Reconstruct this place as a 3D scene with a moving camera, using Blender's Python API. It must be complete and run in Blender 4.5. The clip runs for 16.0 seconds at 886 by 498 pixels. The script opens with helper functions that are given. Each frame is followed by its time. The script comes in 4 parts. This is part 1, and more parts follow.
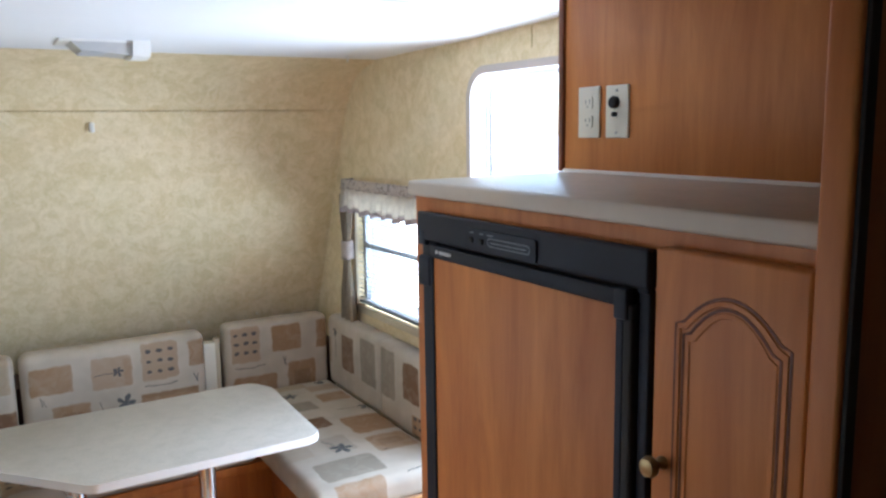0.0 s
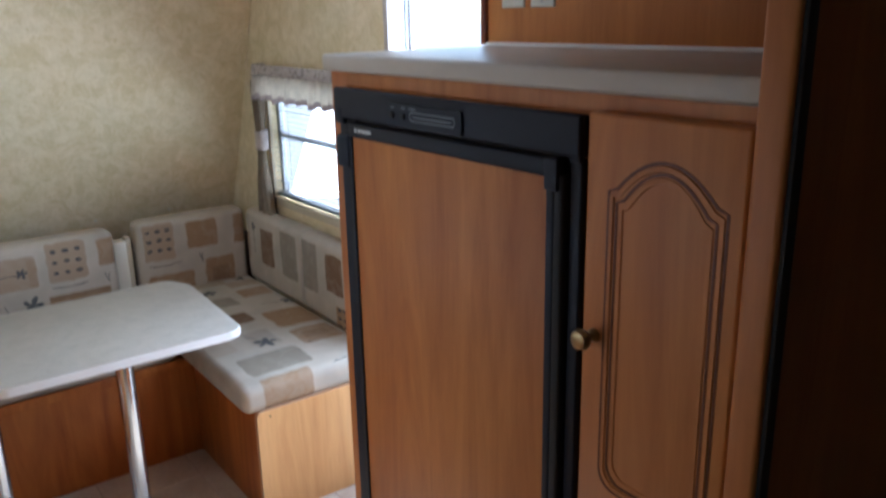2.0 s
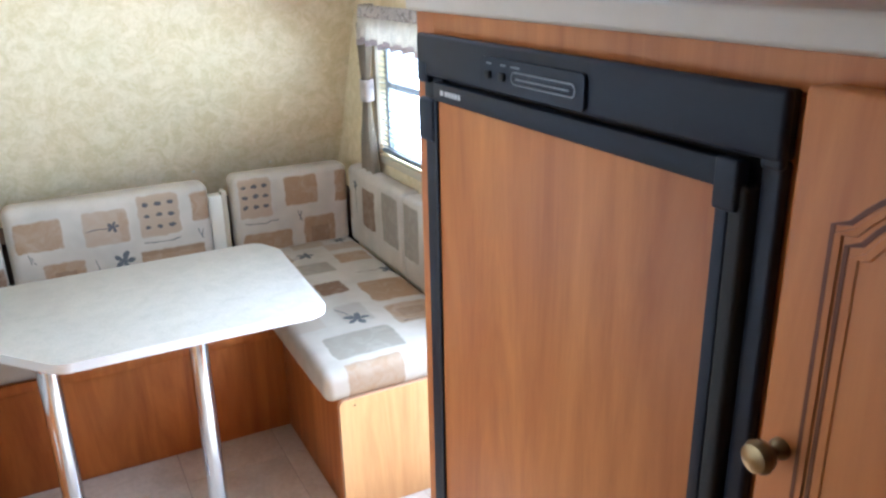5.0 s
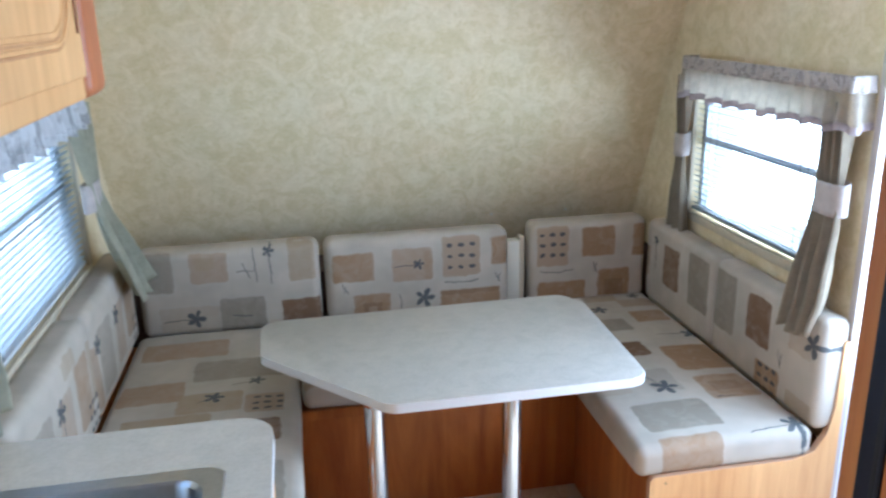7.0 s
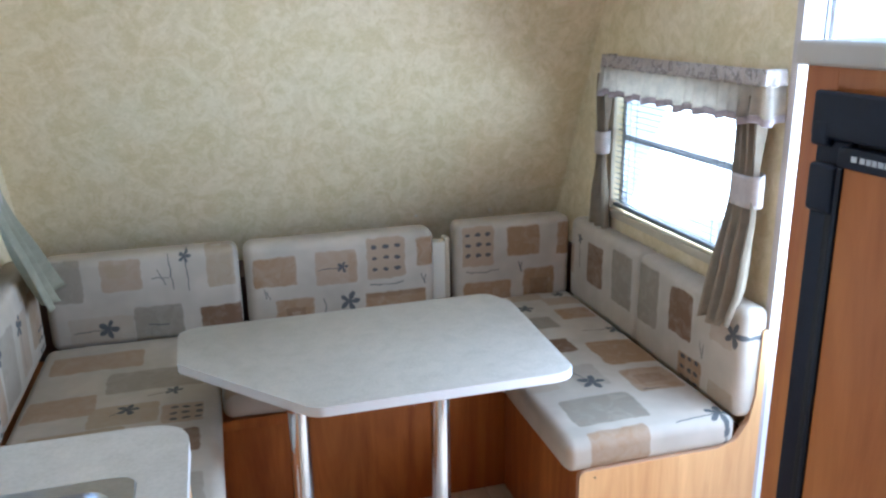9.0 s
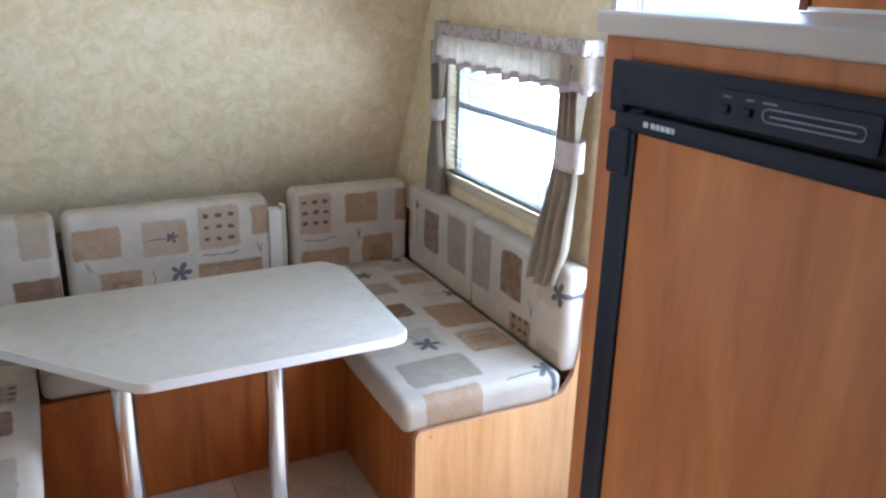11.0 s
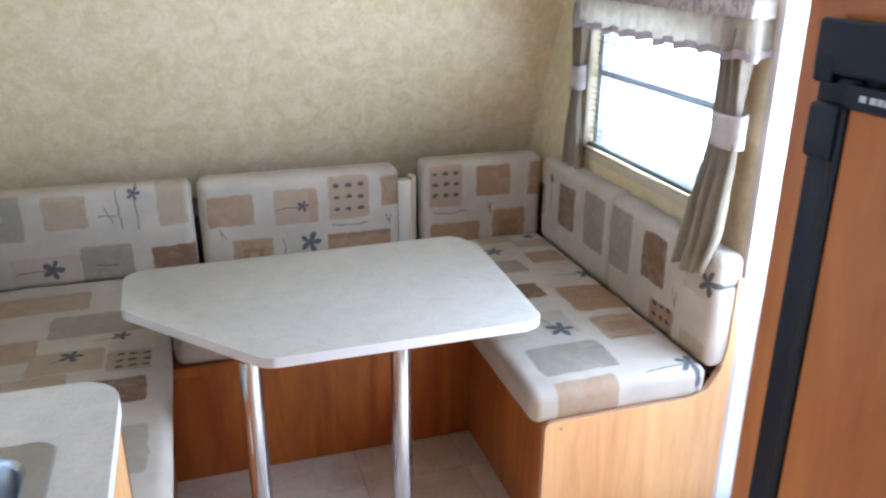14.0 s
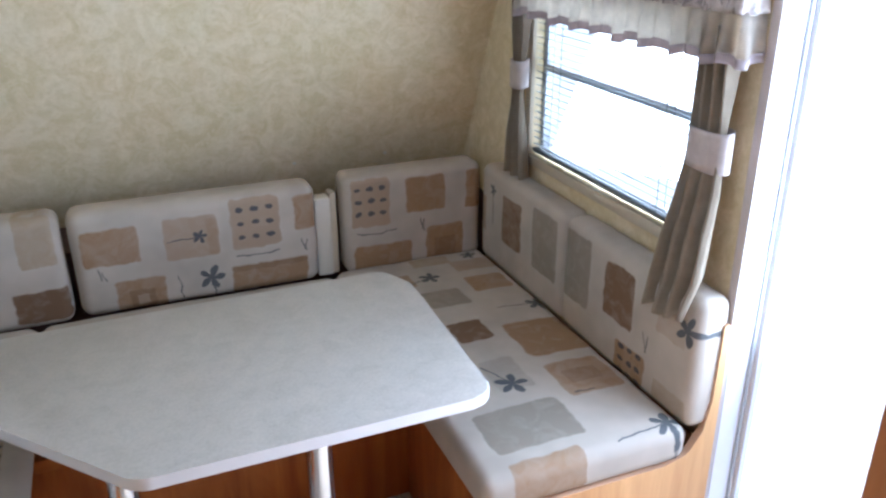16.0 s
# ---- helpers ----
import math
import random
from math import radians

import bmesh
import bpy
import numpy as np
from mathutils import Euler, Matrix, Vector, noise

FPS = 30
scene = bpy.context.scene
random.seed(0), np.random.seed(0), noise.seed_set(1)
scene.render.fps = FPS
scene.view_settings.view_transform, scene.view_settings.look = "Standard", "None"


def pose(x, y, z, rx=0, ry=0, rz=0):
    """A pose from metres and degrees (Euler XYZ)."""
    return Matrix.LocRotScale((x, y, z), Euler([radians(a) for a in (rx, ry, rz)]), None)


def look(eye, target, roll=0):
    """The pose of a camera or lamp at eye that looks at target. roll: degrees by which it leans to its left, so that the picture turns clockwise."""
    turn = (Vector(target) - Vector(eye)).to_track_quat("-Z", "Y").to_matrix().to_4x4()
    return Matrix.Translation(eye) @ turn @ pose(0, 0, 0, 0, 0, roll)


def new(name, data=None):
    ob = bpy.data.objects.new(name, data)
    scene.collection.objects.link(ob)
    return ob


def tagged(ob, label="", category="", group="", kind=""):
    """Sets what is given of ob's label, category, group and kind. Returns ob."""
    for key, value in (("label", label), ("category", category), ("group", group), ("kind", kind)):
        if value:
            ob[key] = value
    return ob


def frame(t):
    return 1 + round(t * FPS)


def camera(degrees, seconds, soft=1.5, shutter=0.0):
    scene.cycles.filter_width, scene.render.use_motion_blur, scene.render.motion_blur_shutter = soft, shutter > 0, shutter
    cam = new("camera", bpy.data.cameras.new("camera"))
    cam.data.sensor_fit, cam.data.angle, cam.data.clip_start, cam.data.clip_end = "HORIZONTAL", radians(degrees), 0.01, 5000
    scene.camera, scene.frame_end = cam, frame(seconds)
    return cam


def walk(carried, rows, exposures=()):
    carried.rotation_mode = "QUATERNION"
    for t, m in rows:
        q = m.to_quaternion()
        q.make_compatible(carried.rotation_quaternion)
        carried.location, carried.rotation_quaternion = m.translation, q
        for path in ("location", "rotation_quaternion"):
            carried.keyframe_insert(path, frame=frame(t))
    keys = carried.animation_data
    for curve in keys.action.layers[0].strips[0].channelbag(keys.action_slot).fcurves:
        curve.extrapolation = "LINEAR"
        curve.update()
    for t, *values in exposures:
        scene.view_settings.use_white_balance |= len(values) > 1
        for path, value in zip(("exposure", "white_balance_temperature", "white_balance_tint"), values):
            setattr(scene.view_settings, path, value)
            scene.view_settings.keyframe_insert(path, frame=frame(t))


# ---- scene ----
cam = camera(58.0, 16.0, soft=2.4, shutter=0.3)
PATH = [
    (0, (-0.591, -0.226, 1.719), (0.422, 1.472, 1.415), -0.9),
    (0.5, (-0.587, -0.232, 1.724), (0.432, 1.477, 1.524), -1.1),
    (1, (-0.575, -0.213, 1.748), (0.478, 1.482, 1.614), -1.7),
    (1.5, (-0.585, -0.186, 1.728), (0.53, 1.447, 1.427), -2.4),
    (2, (-0.559, -0.17, 1.675), (0.581, 1.374, 1.113), -1.2),
    (2.5, (-0.57, -0.181, 1.652), (0.493, 1.311, 0.857), -0.5),
    (3, (-0.52, -0.15, 1.635), (0.381, 1.411, 0.768), -3.1),
    (5.5, (-0.293, 0.196, 1.653), (0.579, 1.891, 1.048), -1.1),
    (6, (-0.423, 0.264, 1.663), (0.463, 1.976, 1.131), 0.3),
    (6.5, (-0.502, 0.386, 1.649), (0.143, 2.197, 1.096), -0.2),
    (7, (-0.541, 0.33, 1.692), (-0.201, 2.211, 1.105), -1.3),
    (7.5, (-0.549, 0.283, 1.714), (-0.323, 2.174, 1.102), -2.1),
    (8, (-0.536, 0.354, 1.687), (-0.147, 2.236, 1.134), -1.1),
    (10.5, (-0.522, 0.359, 1.635), (0.144, 2.132, 0.993), -0.7),
    (11, (-0.489, 0.341, 1.641), (0.374, 2.028, 1.001), 1.5),
    (11.5, (-0.503, 0.34, 1.644), (0.268, 2.079, 1.028), 0.6),
    (12, (-0.497, 0.347, 1.651), (0.18, 2.13, 1.049), -0.3),
    (12.5, (-0.514, 0.332, 1.644), (0.283, 2.047, 0.995), 1.3),
    (13, (-0.555, 0.301, 1.648), (0.219, 2.029, 1.004), 1.4),
    (13.5, (-0.562, 0.325, 1.653), (0.146, 2.079, 1.005), 1.1),
    (14, (-0.463, 0.477, 1.621), (0.105, 2.255, 0.903), 0.3),
    (14.5, (-0.376, 0.703, 1.64), (0.076, 2.467, 0.814), -0.7),
    (15, (-0.292, 0.787, 1.641), (0.165, 2.547, 0.808), -1.2),
    (15.5, (-0.228, 0.844, 1.641), (0.315, 2.589, 0.83), -1.3),
    (16, (-0.288, 0.916, 1.646), (0.42, 2.611, 0.855), -0.1),
]
walk(cam, [(t, look(e, a, r)) for t, e, a, r in PATH],
     exposures=[(0.0, 1.6, 5200, 8), (0.5, 1.55, 5050, 9), (1.0, 1.2, 5000, 10), (1.5, 0.9, 5050, 10), (2.0, 1.2, 5100, 9), (2.5, 1.65, 5100, 9),
                (3.0, 2.12, 5150, 9), (5.5, 2.35, 4780, 6), (6.0, 2.3, 4700, 6), (7.0, 1.68, 4740, 5), (8.0, 1.58, 4740, 5), (10.5, 1.65, 4900, 9),
                (13.5, 1.85, 4930, 9), (14.5, 1.9, 5000, 9), (15.0, 1.9, 5000, 9), (16.0, 1.52, 4960, 11)])

# ---- light ----
world = bpy.data.worlds.new("daylight")
scene.world = world
world.use_nodes = True
wn = world.node_tree.nodes
sky = wn.new("ShaderNodeTexSky")
sky.sky_type = "NISHITA"
sky.sun_disc = False
sky.sun_elevation = radians(56)
sky.sun_rotation = radians(71)
world.node_tree.links.new(sky.outputs[0], wn["Background"].inputs[0])
wn["Background"].inputs[1].default_value = 0.15

sun = new("sun", bpy.data.lights.new("sun", "SUN"))
sun.data.energy = 3.0
sun.data.angle = radians(12)
sun.data.color = (1.0, 0.95, 0.87)
sun.matrix_world = look((5, 3.2, 7.4), (0, 1.5, 0))


def opening_light(eye, target, w, h, watts, color):
    data = bpy.data.lights.new("opening_light", "AREA")
    data.shape, data.size, data.size_y, data.energy, data.color = "RECTANGLE", w, h, watts, color
    ob = new("opening_light", data)
    ob.matrix_world = look(eye, target)


opening_light((1.16, 1.80, 1.25), (0, 1.92, 1.55), 0.62, 1.15, 11.0, (0.88, 0.94, 1.0))
opening_light((-1.36, 2.54, 1.14), (0, 2.54, 1.30), 0.78, 0.42, 0.8, (0.84, 0.92, 1.0))
# Lamp in the added, unseen kitchen window; brightens the refrigerator front.
opening_light((-1.36, 1.12, 1.24), (0, 1.12, 1.24), 0.66, 0.40, 0.4, (0.92, 0.96, 1.0))
opening_light((1.05, 2.73, 1.12), (0, 2.80, 1.50), 0.70, 0.44, 2.0, (0.93, 0.97, 1.0))


# ---- materials ----
def material(name, rough=0.5, metal=0.0, spec=0.5):
    m = bpy.data.materials.new(name)
    m.use_nodes = True
    b = m.node_tree.nodes["Principled BSDF"]
    b.inputs["Roughness"].default_value = rough
    b.inputs["Metallic"].default_value = metal
    b.inputs["Specular IOR Level"].default_value = spec
    return m, m.node_tree.nodes, m.node_tree.links, b


def coords(nodes, links, scale=(1, 1, 1), space="Object"):
    tc = nodes.new("ShaderNodeTexCoord")
    mp = nodes.new("ShaderNodeMapping")
    mp.inputs["Scale"].default_value = scale
    links.new(tc.outputs[space], mp.inputs[0])
    return mp.outputs[0]


def noise_tex(nodes, links, vec, scale, detail=4.0, rough=0.55, dist=0.0):
    n = nodes.new("ShaderNodeTexNoise")
    n.inputs["Scale"].default_value, n.inputs["Detail"].default_value = scale, detail
    n.inputs["Roughness"].default_value, n.inputs["Distortion"].default_value = rough, dist
    links.new(vec, n.inputs["Vector"])
    return n.outputs["Fac"]


def ramp(nodes, links, fac, stops):
    r = nodes.new("ShaderNodeValToRGB")
    e = r.color_ramp.elements
    while len(e) < len(stops):
        e.new(0.5)
    for s, (p, c) in zip(e, stops):
        s.position, s.color = p, (*c, 1) if len(c) == 3 else c
    links.new(fac, r.inputs[0])
    return r.outputs[0]


def mix(nodes, links, fac, a, b, mode="MIX"):
    n = nodes.new("ShaderNodeMix")
    n.data_type, n.blend_type = "RGBA", mode
    for socket, v in ((n.inputs[0], fac), (n.inputs[6], a), (n.inputs[7], b)):
        if hasattr(v, "links"):
            links.new(v, socket)
        elif isinstance(v, (int, float)):
            socket.default_value = v
        else:
            socket.default_value = (*v, 1)
    return n.outputs[2]


def bump(nodes, links, b, fac, strength, distance=0.002):
    n = nodes.new("ShaderNodeBump")
    n.inputs["Strength"].default_value, n.inputs["Distance"].default_value = strength, distance
    links.new(fac, n.inputs["Height"])
    links.new(n.outputs[0], b.inputs["Normal"])


def plain(name, c, rough=0.5, metal=0.0, grain=0.06, scale=40.0, relief=0.05):
    """Paint, plastic or metal with faint mottling and relief."""
    m, n, l, b = material(name, rough, metal)
    v = coords(n, l)
    f = noise_tex(n, l, v, scale)
    g = noise_tex(n, l, v, scale / 9)
    lo, hi = tuple(x * (1 - grain) for x in c), tuple(min(1, x * (1 + grain)) for x in c)
    col = ramp(n, l, f, [(0.3, lo), (0.7, hi)])
    col = mix(n, l, 0.5, col, ramp(n, l, g, [(0.3, lo), (0.7, hi)]))
    l.new(col, b.inputs["Base Color"])
    if relief:
        bump(n, l, b, f, relief, 0.001)
    return m


def wood(name, dark, light, axis="z", rough=0.46):
    """Laminate with long cathedral grain along one axis."""
    m, n, l, b = material(name, rough, spec=0.35)
    s = {"x": (0.8, 7, 7), "y": (7, 0.8, 7), "z": (7, 7, 0.8)}[axis]
    tc = n.new("ShaderNodeTexCoord")
    info = n.new("ShaderNodeObjectInfo")
    add = n.new("ShaderNodeVectorMath")
    add.operation = "ADD"
    l.new(tc.outputs["Object"], add.inputs[0])
    l.new(info.outputs["Random"], add.inputs[1])
    mp = n.new("ShaderNodeMapping")
    mp.inputs["Scale"].default_value = s
    l.new(add.outputs[0], mp.inputs[0])
    v = mp.outputs[0]
    broad = noise_tex(n, l, v, 1.1, 5, 0.62, 1.1)
    fine = noise_tex(n, l, v, 5.5, 6, 0.65, 0.2)
    mid = tuple((a + c) / 2 for a, c in zip(dark, light))
    col = ramp(n, l, broad, [(0.30, dark), (0.5, mid), (0.70, light)])
    streak = ramp(n, l, fine, [(0.3, tuple(x * 0.72 for x in dark)), (0.55, (1, 1, 1))])
    col = mix(n, l, 0.16, col, streak, "MULTIPLY")
    fleck = noise_tex(n, l, coords(n, l, tuple(x * 1.6 for x in s)), 2.2, 2, 0.5)
    col = mix(n, l, ramp(n, l, fleck, [(0.66, (0, 0, 0)), (0.80, (0.55, 0.55, 0.55))]), col, tuple(x * 0.9 for x in dark))
    l.new(col, b.inputs["Base Color"])
    bump(n, l, b, fine, 0.06, 0.001)
    return m


CHERRY = wood("cherry_laminate", (0.40, 0.132, 0.032), (0.64, 0.262, 0.068))
CHERRY_Y = wood("cherry_laminate_lengthwise", (0.40, 0.132, 0.032), (0.64, 0.262, 0.068), "y")
CHERRY_X = wood("cherry_laminate_crosswise", (0.40, 0.132, 0.032), (0.64, 0.262, 0.068), "x")
# Laminate darkened for the bench bases; shade below table and seats is in it.
BENCH_SHADED = wood("shaded_bench_laminate", (0.27, 0.072, 0.012), (0.52, 0.180, 0.032))
MAPLE = wood("honey_laminate", (0.56, 0.285, 0.098), (0.76, 0.45, 0.18))
RED_EDGE = wood("rounded_red_brown_edge", (0.34, 0.10, 0.030), (0.48, 0.17, 0.055))
DARKWOOD = wood("red_brown_edge", (0.13, 0.036, 0.012), (0.23, 0.07, 0.024))
# Stain colour that also holds the shade inside the routed groove.
GROOVE = wood("stained_and_shaded_groove", (0.10, 0.030, 0.010), (0.17, 0.055, 0.018))
# Cherry darkened: the shade away from the doorway is put into the colour.
SHADED_CHERRY = wood("shaded_cherry_laminate", (0.22, 0.068, 0.018), (0.36, 0.125, 0.034))
# Honey wood darkened, with the groove's shade put into the colour.
MAPLE_GROOVE = wood("shaded_honey_groove", (0.42, 0.20, 0.07), (0.56, 0.29, 0.11))
BLACK = plain("black_plastic", (0.008, 0.011, 0.022), 0.5, grain=0.15, relief=0.08, scale=120)
BLACK.node_tree.nodes["Principled BSDF"].inputs["Specular IOR Level"].default_value = 0.25
RUBBER = plain("black_gasket", (0.008, 0.008, 0.009), 0.7)
WHITE = plain("white_plastic", (0.78, 0.77, 0.73), 0.35, grain=0.02)
IVORY = plain("ivory_plate", (0.74, 0.70, 0.58), 0.35, grain=0.02)
DOORWHITE = plain("white_door_frame", (0.80, 0.80, 0.80), 0.35, grain=0.02)
ALU = plain("grey_aluminium", (0.40, 0.41, 0.42), 0.42, 0.6)
CHROME = plain("chrome_tube", (0.66, 0.67, 0.70), 0.15, 0.97, grain=0.03, relief=0.0)
STEEL = plain("brushed_steel", (0.42, 0.43, 0.45), 0.30, 1.0, grain=0.1, scale=90)
BRASS = plain("antique_brass", (0.30, 0.21, 0.10), 0.35, 0.9, grain=0.25)
TAUPE_TRIM = plain("taupe_door_trim", (0.52, 0.45, 0.40), 0.5)
SHELF_EDGE = plain("cream_edge_band", (0.58, 0.52, 0.44), 0.45, grain=0.04)
EDGE = plain("white_edge_band", (0.80, 0.78, 0.74), 0.35, grain=0.02)
CEIL = plain("white_ceiling_panel", (0.84, 0.84, 0.84), 0.6, grain=0.015, scale=60, relief=0.12)
SEAM = plain("brown_seam", (0.52, 0.41, 0.21), 0.7)
DARKSLOT = plain("brown_slot", (0.08, 0.045, 0.035), 0.6)
PRINT = plain("pale_print", (0.62, 0.64, 0.66), 0.5)


def wallpaper():
    """Sponge-printed paper: soft pale clouds with torn edges over an olive-gold ground."""
    m, n, l, b = material("mottled_olive_beige_wallpaper", 0.60, spec=0.3)
    v = coords(n, l)
    cloud = noise_tex(n, l, v, 5.0, 4, 0.6, 2.0)
    patch = noise_tex(n, l, v, 12, 5, 0.66, 1.4)
    tone = noise_tex(n, l, v, 2.6, 2, 0.5, 0.4)
    fine = noise_tex(n, l, v, 70, 4, 0.65, 0.6)
    col = ramp(n, l, cloud, [(0.38, (0.652, 0.530, 0.282)), (0.50, (0.729, 0.600, 0.349)), (0.56, (0.816, 0.690, 0.462)), (0.68, (0.713, 0.590, 0.355))])
    col = mix(n, l, 0.42, col, ramp(n, l, patch, [(0.40, (0.612, 0.490, 0.252)), (0.50, (0.724, 0.595, 0.345)), (0.57, (0.886, 0.770, 0.559)), (0.66, (0.755, 0.620, 0.376))]))
    col = mix(n, l, 0.22, col, ramp(n, l, tone, [(0.35, (0.652, 0.575, 0.338)), (0.65, (0.806, 0.610, 0.371))]))
    col = mix(n, l, 0.14, col, ramp(n, l, fine, [(0.38, (0.541, 0.425, 0.215)), (0.62, (0.897, 0.770, 0.559))]))
    l.new(col, b.inputs["Base Color"])
    bump(n, l, b, patch, 0.10, 0.001)
    return m


WALLPAPER = wallpaper()


def laminate():
    m, n, l, b = material("pale_speckled_laminate", 0.32)
    v = coords(n, l)
    a = noise_tex(n, l, v, 17, 5, 0.65, 0.6)
    f = noise_tex(n, l, v, 130, 3, 0.6)
    col = ramp(n, l, a, [(0.34, (0.425, 0.385, 0.305)), (0.5, (0.475, 0.430, 0.350)), (0.66, (0.515, 0.462, 0.375))])
    col = mix(n, l, 0.2, col, ramp(n, l, f, [(0.36, (0.38, 0.37, 0.33)), (0.6, (0.60, 0.58, 0.54))]))
    l.new(col, b.inputs["Base Color"])
    return m


LAMINATE = laminate()


def vinyl_tile():
    m, n, l, b = material("beige_stone_tile", 0.34)
    info = n.new("ShaderNodeObjectInfo")
    tc = n.new("ShaderNodeTexCoord")
    add = n.new("ShaderNodeVectorMath")
    add.operation = "ADD"
    l.new(tc.outputs["Object"], add.inputs[0])
    mul = n.new("ShaderNodeVectorMath")
    mul.operation = "SCALE"
    mul.inputs[3].default_value = 7.0
    l.new(info.outputs["Random"], mul.inputs[0])
    l.new(mul.outputs[0], add.inputs[1])
    a = noise_tex(n, l, add.outputs[0], 5.0, 6, 0.6, 1.5)
    f = noise_tex(n, l, add.outputs[0], 60, 3, 0.6)
    col = ramp(n, l, a, [(0.32, (0.50, 0.42, 0.31)), (0.5, (0.60, 0.52, 0.41)), (0.68, (0.67, 0.60, 0.49))])
    col = mix(n, l, 0.25, col, ramp(n, l, f, [(0.35, (0.42, 0.35, 0.26)), (0.65, (0.68, 0.61, 0.50))]))
    l.new(col, b.inputs["Base Color"])
    bump(n, l, b, a, 0.08, 0.001)
    return m


TILE = vinyl_tile()
GROUT = plain("tan_grout", (0.40, 0.33, 0.25), 0.7)


def glass():
    m, n, l, b = material("clear_glass", 0.02)
    b.inputs["Transmission Weight"].default_value = 1.0
    b.inputs["IOR"].default_value = 1.45
    b.inputs["Base Color"].default_value = (0.95, 0.98, 0.97, 1)
    return m


GLASS = glass()


def cloth(name, c, rough=0.85, translucent=0.0, weave=900.0):
    m, n, l, b = material(name, rough, spec=0.2)
    v = coords(n, l)
    f = noise_tex(n, l, v, 26, 4, 0.6)
    col = ramp(n, l, f, [(0.3, tuple(x * 0.86 for x in c)), (0.7, tuple(min(1, x * 1.1) for x in c))])
    l.new(col, b.inputs["Base Color"])
    w = noise_tex(n, l, v, weave * 0.4, 2, 0.5)
    bump(n, l, b, w, 0.15, 0.001)
    if translucent:
        t = n.new("ShaderNodeBsdfTranslucent")
        l.new(col, t.inputs[0])
        ms = n.new("ShaderNodeMixShader")
        ms.inputs[0].default_value = translucent
        l.new(b.outputs[0], ms.inputs[1])
        l.new(t.outputs[0], ms.inputs[2])
        l.new(ms.outputs[0], n["Material Output"].inputs[0])
    return m


SAGE = cloth("taupe_brown_curtain", (0.31, 0.255, 0.18), translucent=0.2)
# Copy of the curtain cloth with the left window's cool light in its colour.
SAGE_LIT = cloth("lit_sage_curtain", (0.47, 0.45, 0.33), translucent=0.4)
SHEER = cloth("cream_valance", (0.78, 0.72, 0.63), translucent=0.85)
HEM = cloth("mauve_hem", (0.52, 0.44, 0.42), translucent=0.4)
BAND = cloth("pale_tie_band", (0.56, 0.49, 0.44), translucent=0.1)
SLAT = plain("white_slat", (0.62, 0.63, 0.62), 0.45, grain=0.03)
# White slats darkened: their backlit look against the glare is put into the colour.
SLAT_BACKLIT = plain("backlit_slat", (0.15, 0.16, 0.16), 0.55, grain=0.05)

# ---- printed fabric: patches, leaves and dots on an off-white weave ----
CREAM = (0.465, 0.405, 0.322)
TAN, BEIGE, BROWN = (0.31, 0.198, 0.108), (0.36, 0.275, 0.175), (0.185, 0.112, 0.064)
GREY, SAND, BLUE = (0.27, 0.232, 0.175), (0.37, 0.275, 0.185), (0.050, 0.064, 0.076)


def vec(nodes, links, op, a, b=None, scale=None):
    n = nodes.new("ShaderNodeVectorMath")
    n.operation = op
    for i, v in enumerate((a, b)):
        if v is None:
            continue
        if hasattr(v, "links"):
            links.new(v, n.inputs[i])
        else:
            n.inputs[i].default_value = v
    return n.outputs["Value"] if op in ("LENGTH", "DOT_PRODUCT") else n.outputs[0]


def num(nodes, links, op, a, b=None, c=None):
    n = nodes.new("ShaderNodeMath")
    n.operation = op
    for i, v in enumerate((a, b, c)):
        if v is None:
            continue
        if hasattr(v, "links"):
            links.new(v, n.inputs[i])
        else:
            n.inputs[i].default_value = v
    return n.outputs[0]


def soft_step(nodes, links, d, width):
    n = nodes.new("ShaderNodeMapRange")
    n.interpolation_type = "SMOOTHSTEP"
    links.new(d, n.inputs[0])
    for i, v in enumerate((-width, width, 1.0, 0.0)):
        n.inputs[1 + i].default_value = v
    return n.outputs[0]


